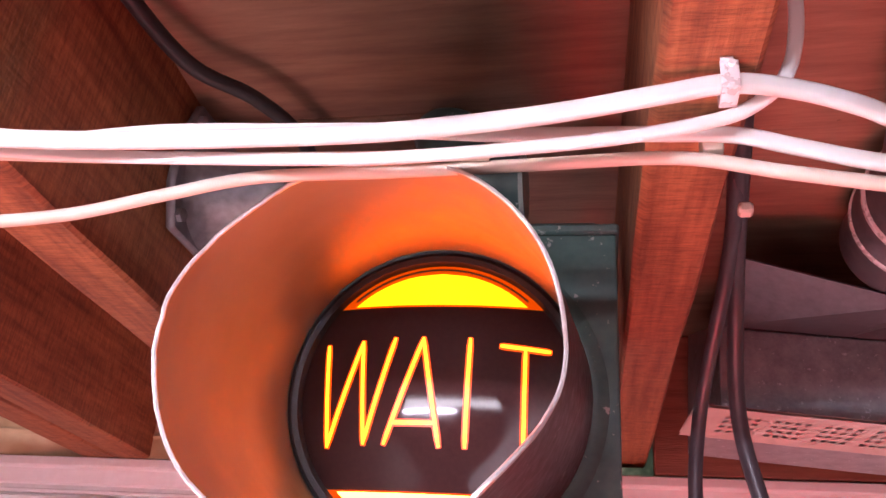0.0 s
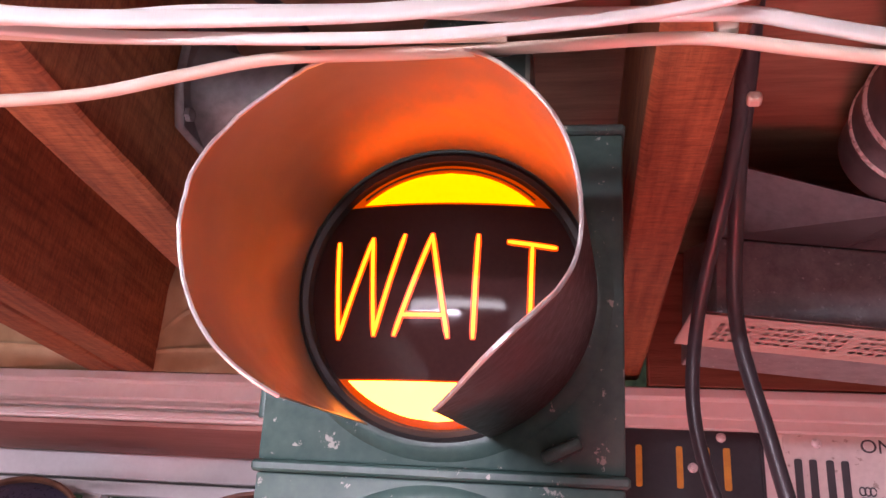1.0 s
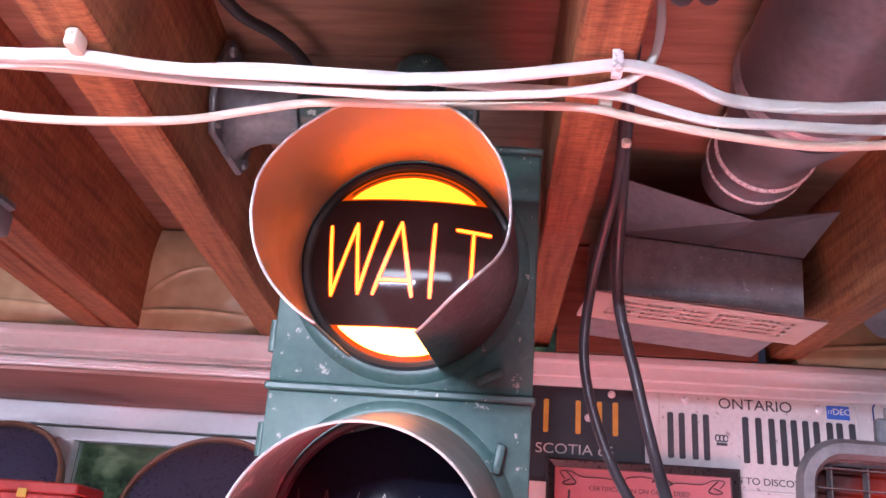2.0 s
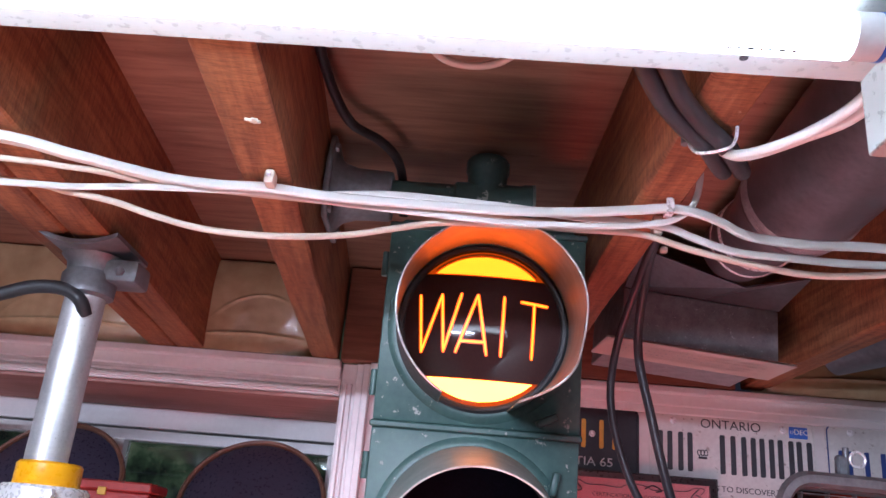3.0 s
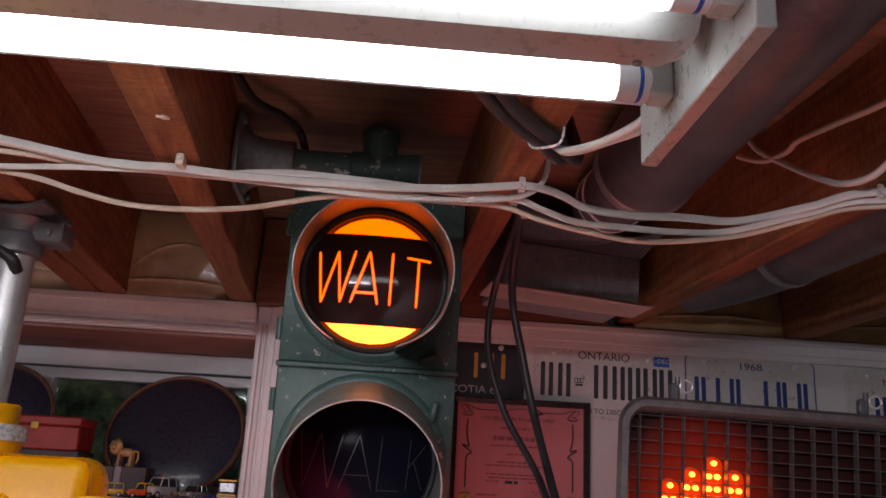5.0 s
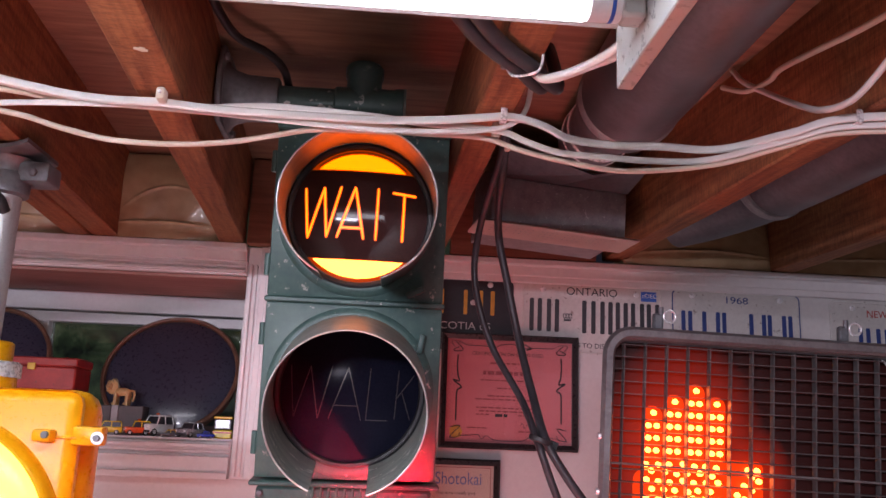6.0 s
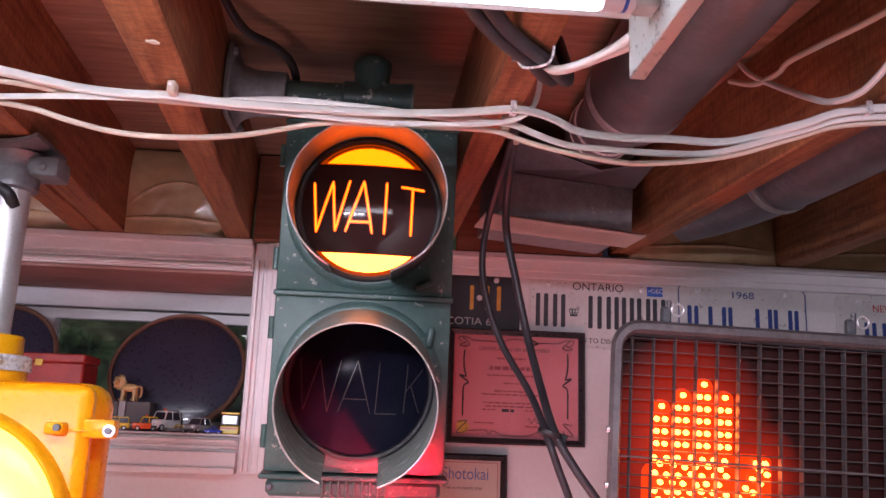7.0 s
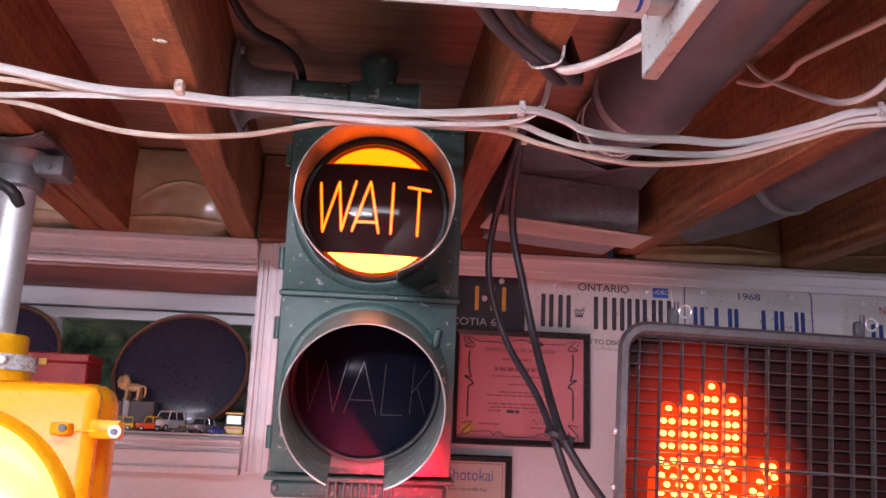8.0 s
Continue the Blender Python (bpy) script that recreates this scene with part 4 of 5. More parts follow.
ob = thing("cable_staple", pose(0.055, 0.462, 2.028), "clear plastic cable staple under a joist", "clip")
part("saddle", box(-0.005, 0.005, -0.006, 0.008, 0.002, 0.022, 0.002, seg=2), M_CABLE_TAN, ob)

for dx, dy in ((0, 0), (0.017, -0.002)):
    cable("grey_cable", "dark grey rubber cable strapped under a joist", [(-0.16 + dx, -0.1 + dy, 2.07), (-0.06 + dx, 0.10 + dy, 2.05), (-0.007 + dx, 0.21 + dy, 2.047), (0.026 + dx, 0.261 + dy, 2.047),
          (0.055 + dx, 0.295 + dy, 2.047), (0.082 + dx, 0.34 + dy, 2.05), (0.095 + dx, 0.368 + dy, 2.06), (0.098 + dx, 0.39 + dy, 2.085), (0.097 + dx, 0.43, 2.14)], 0.0078, M_GREY_CABLE, group="grey cables")
ob = thing("cable_strap", pose(0.062, 0.289, 2.047, 0, 0, -34), "bent metal cable strap nailed under a joist", "clip")
bm = sweep(curve_points([(-0.022, 0, 0.009), (-0.019, 0, -0.002), (-0.011, 0, -0.009), (0.011, 0, -0.0095), (0.018, 0, -0.003), (0.02, 0, 0.009)], 4), 0.0016, 6)
part("band", bm, M_CLIP, ob)
part("nail", rod((-0.024, 0, 0.002), (-0.024, 0, 0.009), 0.004, 10), M_GREY_METAL, ob)
for k in (0, 1):
    cable("white_cable", "white cable running up beside a joist from the strip light", [(0.12 + 0.012 * k, 0.03, 2.047), (0.147 + 0.012 * k, 0.10, 2.048), (0.147 + 0.01 * k, 0.16, 2.043), (0.136 + 0.008 * k, 0.20 + 0.012 * k, 2.033), (0.116 + 0.002 * k, 0.24 + 0.004 * k, 2.030), (0.09, 0.270 + 0.004 * k, 2.029),
          (0.077, 0.30, 2.042), (0.076, 0.36, 2.09), (0.076, 0.42, 2.15)], 0.0045, M_CABLE, group="white cables along the joists")
cable("grey_cable", "dark grey cable hanging beside the signal", [(0.079, 0.500, 2.130), (0.087, 0.597, 2.090), (0.091, 0.688, 2.078), (0.074, 0.776, 1.995), (0.071, 0.798, 1.911), (0.099, 0.798, 1.814), (0.142, 0.753, 1.726), (0.155, 0.686, 1.665), (0.172, 0.680, 1.616), (0.188, 0.680, 1.575), (0.212, 0.680, 1.500), (0.235, 0.680, 1.380), (0.250, 0.680, 1.000)],
      0.0056, M_GREY_CABLE, group="grey cables")
cable("grey_cable", "thick dark grey cable hanging beside the signal", [(0.086, 0.500, 2.140), (0.087, 0.568, 2.097), (0.100, 0.710, 2.078), (0.105, 0.787, 1.997), (0.125, 0.798, 1.905), (0.144, 0.793, 1.816), (0.159, 0.744, 1.727), (0.164, 0.675, 1.669), (0.190, 0.662, 1.622), (0.222, 0.660, 1.578), (0.260, 0.660, 1.515), (0.295, 0.660, 1.420), (0.320, 0.660, 1.250), (0.330, 0.660, 1.000)],
      0.0063, M_GREY_CABLE, group="grey cables")
ob = thing("cable_tie", pose(0.157, 0.675, 1.668, 0, 20, 0), "black cable tie round two hanging cables", "cable tie")
part("band", turned([(0.0165, -0.004), (0.018, -0.003), (0.018, 0.003), (0.0165, 0.004)], 20, Matrix.Diagonal((1, 0.8, 1, 1))), M_BLACK, ob)
part("buckle", box(0.012, 0.024, -0.006, 0.004, -0.005, 0.006, 0.001), M_BLACK, ob)
ob = thing("cable_staple", pose(0.082, 0.545, 2.047), "cream plastic cable staple at the top of hanging cables", "clip")
part("saddle", box(-0.004, 0.004, -0.005, 0.003, -0.003, 0.004, 0.0015), M_CABLE_TAN, ob)
cable("black_cable", "black cable running down to the pipe flange", [(-0.312, 0.1, 2.215), (-0.313, 0.3, 2.212), (-0.312, 0.42, 2.205), (-0.305, 0.5, 2.196), (-0.29, 0.56, 2.19), (-0.258, 0.60, 2.19), (-0.238, 0.65, 2.188), (-0.232, 0.70, 2.17), (-0.23, 0.72, 2.14)],
      0.0062, M_BLACK, category="cable")
cable("tan_cable", "tan cable looped under the floor boards", [(-0.21, 0.30, 2.222), (-0.205, 0.37, 2.212), (-0.185, 0.415, 2.2), (-0.152, 0.43, 2.198), (-0.115, 0.42, 2.2), (-0.09, 0.385, 2.21), (-0.082, 0.30, 2.222)], 0.0042, M_CABLE_TAN)
cable("white_cable", "white cable sagging in a loop across a joist", [(0.43, 0.62, 2.22), (0.428, 0.575, 2.18), (0.426, 0.47, 2.112), (0.425, 0.40, 2.07), (0.424, 0.365, 2.054), (0.426, 0.325, 2.045), (0.43, 0.29, 2.05), (0.435, 0.2, 2.08), (0.44, 0.0, 2.12)], 0.004, M_CABLE)
cable("white_cable", "white cable stapled to the side of a joist", [(0.427, 0.65, 2.205), (0.427, 0.57, 2.165), (0.427, 0.50, 2.15), (0.428, 0.47, 2.153), (0.432, 0.384, 2.139), (0.437, 0.286, 2.122), (0.447, 0.1, 2.10)], 0.004, M_CABLE_TAN)


# ---- post and the yellow signal on it ----
post = thing("steel_post", pose(-0.616, 0.67, 1.74), "galvanised steel post bolted under a joist by a cast flange", "post")
part("pipe", rod((0, 0, -0.02), (0, 0, 0.268), 0.0245, 40), M_POST, post, "brushed galvanised steel pipe with a red shine")
part("socket", turned([(0.026, 0.235), (0.033, 0.238), (0.034, 0.262), (0.030, 0.268), (0.032, 0.28), (0.04, 0.288)], 36), M_GREY_METAL, post)
bm = bmesh.new()
for i in range(9):
    u = i / 8 - 0.5
    z = 0.287 + 0.012 * (2 * u) ** 2
    for y, t in ((-0.06, 0), (0.05, 0), (0.05, 0.006), (-0.06, 0.006)):
        bm.verts.new((u * 0.098, y, z + t))
bm.verts.ensure_lookup_table()
for i in range(8):
    for k in range(4):
        bm.faces.new([bm.verts[j] for j in (4 * i + k, 4 * i + (k + 1) % 4, 4 * i + 4 + (k + 1) % 4, 4 * i + 4 + k)])
bm.faces.new([bm.verts[j] for j in (0, 1, 2, 3)])
bm.faces.new([bm.verts[j] for j in (32, 33, 34, 35)])
part("saddle", bm, M_GREY_METAL, post, "curved grey iron saddle")
part("lug", box(0.02, 0.066, -0.02, 0.03, 0.255, 0.285, 0.006, seg=2), M_GREY_METAL, post)
part("bolt", turned([(0.006, 0), (0.006, 0.004), (0.003, 0.006), (0, 0.006)], 6, pose(0.045, -0.02, 0.268) @ FACE), M_GREY_METAL, post)
cable("black_cable", "black cable entering a hole in the steel post", [(-1.3, 0.60, 1.92), (-0.95, 0.62, 1.93), (-0.78, 0.635, 1.945), (-0.716, 0.64, 1.962), (-0.673, 0.642, 1.977), (-0.634, 0.642, 1.978), (-0.61, 0.642, 1.966), (-0.604, 0.655, 1.95)], 0.0085, M_BLACK)

Y0 = 0.52  # face of the yellow head
yel = thing("yellow_signal", pose(-0.571, Y0, 1.524), "large yellow traffic signal head with a lit yellow lens", "traffic light")
bm = box(-0.158, 0.158, 0.012, 0.085, -0.187, 0.183, 0.028, seg=4)
box(-0.1, 0.1, 0.08, 0.2, -0.17, 0.181, 0.02, bm, 3)
part("housing", bm, M_YELLOW, yel, "glossy yellow polycarbonate housing")
bm = box(-0.155, 0.155, -0.012, 0.011, -0.183, 0.181, 0.016, seg=3)
ydoor = part("door", bm, M_YELLOW, yel)
part("bezel", turned([(0.154, -0.002), (0.153, 0.012), (0.150, 0.022), (0.147, 0.024), (0.144, 0.022), (0.141, 0.004), (0.138, 0.0)], 80, pose(0, -0.012, 0) @ FACE, close=False), M_YELLOW, ydoor)
part("lens", turned([(0.139, 0.001), (0.13, 0.008), (0.11, 0.018), (0.07, 0.026), (0.03, 0.030), (0, 0.031)], 64, pose(0, -0.012, 0) @ FACE, close=False), M_YELLOW_LENS, ydoor, "lit pale yellow lens")
for z in (0.128, -0.1):
    part("hinge_lug", box(0.148, 0.184, -0.014, 0.008, z - 0.009, z + 0.013, 0.004, seg=2), M_YELLOW, ydoor)
    part("wing_bolt", rod((0.180, -0.024, z), (0.180, -0.006, z), 0.0038, 8), M_GREY_METAL, ydoor, "zinc wing bolt")
    part("washer", rod((0.180, -0.019, z), (0.180, -0.0175, z), 0.0075, 20), M_CLIP, ydoor)
bm = box(0.110, 0.132, -0.030, -0.008, 0.122, 0.136, 0.004, seg=2)
part("visor_tab", bm, M_YELLOW, ydoor)
part("tab_screw", rod((0.126, -0.034, 0.130), (0.126, -0.028, 0.130), 0.0042, 10), M_GREY_METAL, ydoor)
part("rib", box(0.132, 0.156, -0.0145, -0.01, 0.126, 0.129, 0.0008), M_YELLOW, ydoor)
part("hub_base", turned([(0.046, 0.18), (0.046, 0.20), (0.042, 0.203)], 36, pose(-0.038, 0.15, 0)), M_YELLOW, yel)
part("hub_washer", turned([(0.05, 0.2), (0.05, 0.217), (0.046, 0.221), (0.036, 0.221)], 36, pose(-0.038, 0.15, 0)), M_CLIP, yel, "bright aluminium serrated ring")
part("hub_collar", turned([(0.036, 0.22), (0.037, 0.222), (0.037, 0.245), (0.034, 0.248), (0.026, 0.248)], 36, pose(-0.038, 0.15, 0)), M_YELLOW, yel)
part("hub_bolt", rod((-0.01, 0.11, 0.212), (-0.01, 0.1, 0.212), 0.006, 6), M_CLIP, yel)


# ---- plates on the wall ----
def slab(w, h, r, d0, d1, bm=None, seg=5):
    """A rounded upright slab, middle at the origin, from y = -d1 to -d0."""
    bm = bm or bmesh.new()
    pts = []
    for cx, cz, a0 in ((w / 2 - r, h / 2 - r, 0), (-w / 2 + r, h / 2 - r, 90), (-w / 2 + r, -h / 2 + r, 180), (w / 2 - r, -h / 2 + r, 270)):
        pts += [(cx + r * math.cos(radians(a0 + 90 * k / seg)), cz + r * math.sin(radians(a0 + 90 * k / seg))) for k in range(seg + 1)]
    a, b = ([bm.verts.new((x, -d, z)) for x, z in pts] for d in (d0, d1))
    bm.faces.new(a), bm.faces.new(b)
    for i in range(len(pts)):
        bm.faces.new((a[i], a[(i + 1) % len(pts)], b[(i + 1) % len(pts)], b[i]))
    return bm


def border(w, h, r, tube_r, y, n=6):
    pts = []
    for cx, cz, a0 in ((w / 2 - r, h / 2 - r, 0), (-w / 2 + r, h / 2 - r, 90), (-w / 2 + r, -h / 2 + r, 180), (w / 2 - r, -h / 2 + r, 270)):
        pts += [(cx + r * math.cos(radians(a0 + 90 * k / n)), -y, cz + r * math.sin(radians(a0 + 90 * k / n))) for k in range(n + 1)]
    return sweep(pts, tube_r, 6, closed=True)


def number_plate(x, z, w, h, label, paint, edge, bars, ink, words, bolts, tilt=0.0):
    """An embossed plate, pinned to the wall; its figures are plain raised bars."""
    ob = thing("licence_plate", pose(x, WALL_Y - 0.001, z, 0, tilt, 0), label, "licence plate", "plates on the wall")
    part("sheet", slab(w, h, 0.014, 0.0, 0.0016), paint, ob)
    part("raised_border", border(w - 0.008, h - 0.008, 0.012, 0.0013, 0.0016), edge, ob)
    for bx, bw, bh, bz in bars:
        part("figure_bar", place(slab(bw, bh, min(bw, bh) * 0.3, 0.0014, 0.0036), bx, bz), ink, ob)
    for text, size, tx, tz, material, squeeze in words:
        lettering(text, size, pose(tx, -0.0018, tz), material, ob, "word", squeeze=squeeze)
    for bx, bz in bolts:
        part("bolt", place(turned([(0.0062, 0), (0.006, 0.002), (0.0035, 0.0032), (0, 0.0032)], 16, FACE), bx, bz, -0.0014), M_CLIP, ob)
    return ob


def place(bm, x, z, y=0.0):
    bm.transform(Matrix.Translation((x, y, z)))
    return bm


S = 0.305 / 248.0
bars = [((px - 1069) * S, 0.009, 0.07, 0.003) for px in (962, 976, 992, 1006, 1054, 1070, 1086, 1100, 1113, 1127, 1140, 1156, 1168, 1183)]
plate = number_plate(0.3715, 1.9235, 0.305, 0.152, "white embossed licence plate with dark figures and a blue sticker", M_PLATE, M_PLATE, bars, M_PLATE_DIGIT,
                     [("ONTARIO", 0.0235, -0.002, 0.0565, M_PLATE_DIGIT, 1.05), ("YOURS TO DISCOVER", 0.0145, 0.0, -0.0585, M_PLATE_DIGIT, 1.05)],
                     [(-0.108, 0.058), (0.095, 0.056)], 0.4)
part("sticker", place(slab(0.034, 0.021, 0.001, 0.0016, 0.0022), 0.122, 0.054), M_STICKER, plate, "blue month sticker")
lettering("DEC", 0.0135, pose(0.127, -0.0024, 0.055), M_WHITE, plate, "word")
lettering("17", 0.008, pose(0.11, -0.0024, 0.054), M_WHITE, plate, "word")
bm = place(slab(0.016, 0.004, 0.001, 0.0014, 0.003), -0.0545, -0.006)
for dx in (-0.006, 0, 0.006):
    bm2 = sweep([(-0.0545 + dx + 0.0035 * math.cos(a * 0.6), -0.0022, 0.003 + 0.005 * math.sin(a * 0.6)) for a in range(11)], 0.0009, 6, bm)
part("emblem", bm, M_PLATE_DIGIT, plate, "small dark crown shape")
bars = [(dx, w, 0.052, 0.025) for dx, w in ((-0.115, 0.009), (-0.085, 0.009), (-0.055, 0.009), (0.0, 0.008), (0.050, 0.008), (0.083, 0.008), (0.1075, 0.0085))]
number_plate(0.0485, 1.921, 0.305, 0.152, "black embossed licence plate with yellow figures", M_PLATE_BLACK, M_PLATE_BLACK, bars, M_PLATE_YELLOW,
             [("NOVA SCOTIA 65", 0.022, 0.005, -0.026, M_PLATE, 1.15)], [(0.066, 0.025), (0.102, 0.064), (-0.102, 0.064)], 0.0)
bars = [(x, 0.0085, 0.062, -0.004) for x in (-0.118, -0.103, -0.072, -0.042, -0.028, 0.032, 0.060, 0.073, 0.105, 0.119)]
number_plate(0.687, 1.9235, 0.29, 0.152, "white embossed licence plate with dark blue figures and border", M_PLATE, M_PLATE_BLUE, bars, M_PLATE_BLUE,
             [("1968", 0.021, 0.0, 0.054, M_PLATE_BLUE, 1.3)], [(-0.098, 0.060), (0.098, 0.060)], 0.3)
bars = [(x, 0.0085, 0.058, -0.012) for x in (-0.085, -0.068, -0.045, -0.026, 0.03, 0.05, 0.085, 0.1)]
number_plate(1.048, 1.914, 0.305, 0.152, "white embossed licence plate with red lettering and blue figures", M_PLATE, M_PLATE, bars, M_PLATE_BLUE,
             [("NEWFOUNDLAND", 0.022, 0.02, 0.048, M_RED_PRINT, 0.95)], [(-0.1, 0.06), (0.1, 0.06)], 0.5)


# ---- framed papers ----
def framed(x, z, w, h, label, paper):
    ob = thing("picture_frame", pose(x, WALL_Y - 0.002, z), label, "picture")
    bm = bmesh.new()
    f = 0.0125
    outer, inner = [(-w / 2, -h / 2), (w / 2, -h / 2), (w / 2, h / 2), (-w / 2, h / 2)], [(-w / 2 + f, -h / 2 + f), (w / 2 - f, -h / 2 + f), (w / 2 - f, h / 2 - f), (-w / 2 + f, h / 2 - f)]
    rings = [[bm.verts.new((px, -d, pz)) for px, pz in c] for c, d in ((outer, 0.0), (outer, 0.018), ([(a[0] * 0.7 + b[0] * 0.3, a[1] * 0.7 + b[1] * 0.3) for a, b in zip(outer, inner)], 0.022), (inner, 0.016), (inner, 0.0))]
    for a, b in zip(rings, rings[1:]):
        for i in range(4):
            bm.faces.new((a[i], a[(i + 1) % 4], b[(i + 1) % 4], b[i]))
    part("frame", bm, M_FRAME, ob, "narrow black frame", 25)
    part("paper", box(-w / 2 + f - 0.001, w / 2 - f + 0.001, -0.008, -0.006, -h / 2 + f - 0.001, h / 2 - f + 0.001), paper, ob)
    g = part("glass", box(-w / 2 + f - 0.001, w / 2 - f + 0.001, -0.0135, -0.012, -h / 2 + f - 0.001, h / 2 - f + 0.001), M_GLASS, ob)
    g.visible_shadow = False
    return ob


cert = framed(0.194, 1.7625, 0.286, 0.234, "pink certificate with black scroll border in a narrow black frame", M_PINK)


def scroll(pts, r=0.0016):
    part("scroll", sweep(curve_points([(x, -0.0088, z) for x, z in pts], 5), r, 6, None, 0.4), M_INK, cert, "black scroll ornament")


for sx in (-1, 1):
    scroll([(sx * 0.115, 0.088), (sx * 0.122, 0.098), (sx * 0.105, 0.099), (sx * 0.088, 0.092), (sx * 0.06, 0.092), (sx * 0.03, 0.09), (sx * 0.02, 0.095), (0, 0.098)])
    scroll([(sx * 0.112, 0.098), (sx * 0.098, 0.083), (sx * 0.11, 0.079), (sx * 0.118, 0.082), (sx * 0.106, 0.088)], 0.0022)
    scroll([(sx * 0.108, 0.072), (sx * 0.109, 0.05), (sx * 0.107, 0.03), (sx * 0.104, 0.018), (sx * 0.117, 0.02), (sx * 0.099, 0.006), (sx * 0.108, -0.002), (sx * 0.109, -0.03), (sx * 0.109, -0.062)])
    scroll([(sx * 0.119, -0.075), (sx * 0.1, -0.072), (sx * 0.112, -0.085), (sx * 0.12, -0.096), (sx * 0.104, -0.094), (sx * 0.1, -0.086)], 0.0022)
    scroll([(sx * 0.1, -0.092), (sx * 0.075, -0.09), (sx * 0.062, -0.089), (sx * 0.055, -0.097), (sx * 0.045, -0.09), (sx * 0.03, -0.098), (0, -0.1)])
scroll([(0.015, 0.091), (0.03, 0.098), (0.045, 0.09), (0.035, 0.087)], 0.0028)
lettering("CERTIFICATION ON GOOD DEED", 0.0098, pose(-0.004, -0.0082, 0.076), M_INK, cert, "heading", 0.0002)
M_FADED = plain("faded_print", (0.30, 0.085, 0.10), 0.7)
for z, x0, x1, hh in ((0.057, -0.04, 0.02, 0.004), (0.037, -0.055, 0.035, 0.008), (0.022, -0.06, 0.045, 0.003), (0.006, -0.025, 0.02, 0.003), (-0.010, -0.045, 0.03, 0.003), (-0.017, -0.07, 0.055, 0.003),
                      (-0.034, -0.068, 0.05, 0.003), (-0.041, -0.062, 0.052, 0.003), (-0.048, -0.068, -0.04, 0.003), (-0.049, -0.028, 0.0, 0.006), (-0.048, 0.02, 0.04, 0.003), (-0.075, -0.085, -0.045, 0.003), (-0.08, 0.02, 0.055, 0.003)):
    x = x0
    rng = random.Random(int(1000 * (z + 1)))
    while x < x1:
        ln = min(rng.uniform(0.006, 0.018), x1 - x)
        part("text_bar", box(x, x + ln, -0.0084, -0.008, z - hh / 2, z + hh / 2), M_FADED if hh < 0.006 else M_INK if hh == 0.006 else M_FADED, cert)
        x += ln + 0.0025
part("signature", sweep(curve_points([(0.025 + 0.004 * i, -0.0083, -0.068 + 0.006 * math.sin(i * 2.1)) for i in range(9)], 4), 0.0005, 5), M_INK, cert)
part("seal", turned([(0.014, 0), (0.0135, 0.001), (0, 0.001)], 7, pose(-0.108, -0.0082, -0.084) @ FACE), M_GOLD, cert, "gold foil seal")

cert2 = framed(0.035, 1.513, 0.286, 0.224, "cream karate certificate in a narrow black frame", M_CREAM)
lettering("Shotokai", 0.034, pose(0.06, -0.0082, 0.072), M_BLUE_PRINT, cert2, "heading", 0.0002, 0.8)
lettering("This is to certify that", 0.0095, pose(0.055, -0.0082, 0.045), M_INK, cert2, "line", 0.0002)
part("inner_border", border(0.25, 0.19, 0.002, 0.0006, 0.0084), M_FADED, cert2)


# ---- hand signal ----
HW, HH = 0.49, 0.46
ped = thing("pedestrian_signal", pose(0.257 + HW / 2, 0.745, 1.838 - HH / 2, 4, 1.2, 0), "grey metal pedestrian signal with louvres, lit orange LED hand", "traffic light")
ped_frame = part("door_frame", border(HW - 0.018, HH - 0.018, 0.035, 0.0095, 0.0, 8), M_ALU, ped, "worn cast aluminium frame with rounded corners")
part("housing", slab(HW - 0.11, HH - 0.05, 0.035, -0.15, -0.05, seg=6), M_ALU, ped)
part("frame_side", border(HW - 0.030, HH - 0.030, 0.030, 0.008, -0.02, 8), M_ALU, ped)
part("led_board", slab(HW - 0.03, HH - 0.03, 0.03, -0.049, -0.046), M_LED_BOARD, ped, "dark red tinted panel")
rng = random.Random(4)
nv, nh = 14, 23
for i in range(nv):
    x = -0.206 + i * 0.0337
    part("slat", box(x - 0.0007, x + 0.0007, 0.018, 0.031, -HH / 2 + 0.012, HH / 2 - 0.012), M_SLAT, ped, smooth=0)
for j in range(nh):
    z = HH / 2 - 0.026 - j * 0.0186
    bm = box(-HW / 2 + 0.012, HW / 2 - 0.012, 0.013, 0.030, z - 0.0005, z + 0.0005)
    part("louvre", bm, M_SLAT, ped, smooth=0)
led_mesh = None
hand = []
for col, first, rows in ((-0.152, 5, 5), (-0.1185, 4, 6), (-0.085, 3, 7), (-0.0515, 4, 6)):
    hand.append((col + 0.001, 0.1947 - 0.0186 * first + 0.001))
    for r in range(1, rows):
        z = 0.1947 - 0.0186 * (first + r)
        if z > 0.03:
            hand += [(col - 0.0065, z), (col + 0.0065, z)]
for r in range(11):
    z = 0.026 - r * 0.0125
    span = (-0.160, -0.042) if r < 7 else (-0.146 + 0.008 * (r - 7), -0.053 - 0.006 * (r - 7))
    k = 0
    x = span[0] + (0.009 if r % 2 else 0)
    while x < span[1]:
        hand.append((x + rng.uniform(-0.002, 0.002), z + rng.uniform(-0.002, 0.002)))
        x += 0.0185
for i in range(4):
    hand += [(-0.028 + i * 0.011, -0.028 + i * 0.014), (-0.016 + i * 0.011, -0.034 + i * 0.014)]
hand += [(0.0, 0.024), (0.014, 0.024), (-0.024, -0.045), (-0.036, -0.06)]
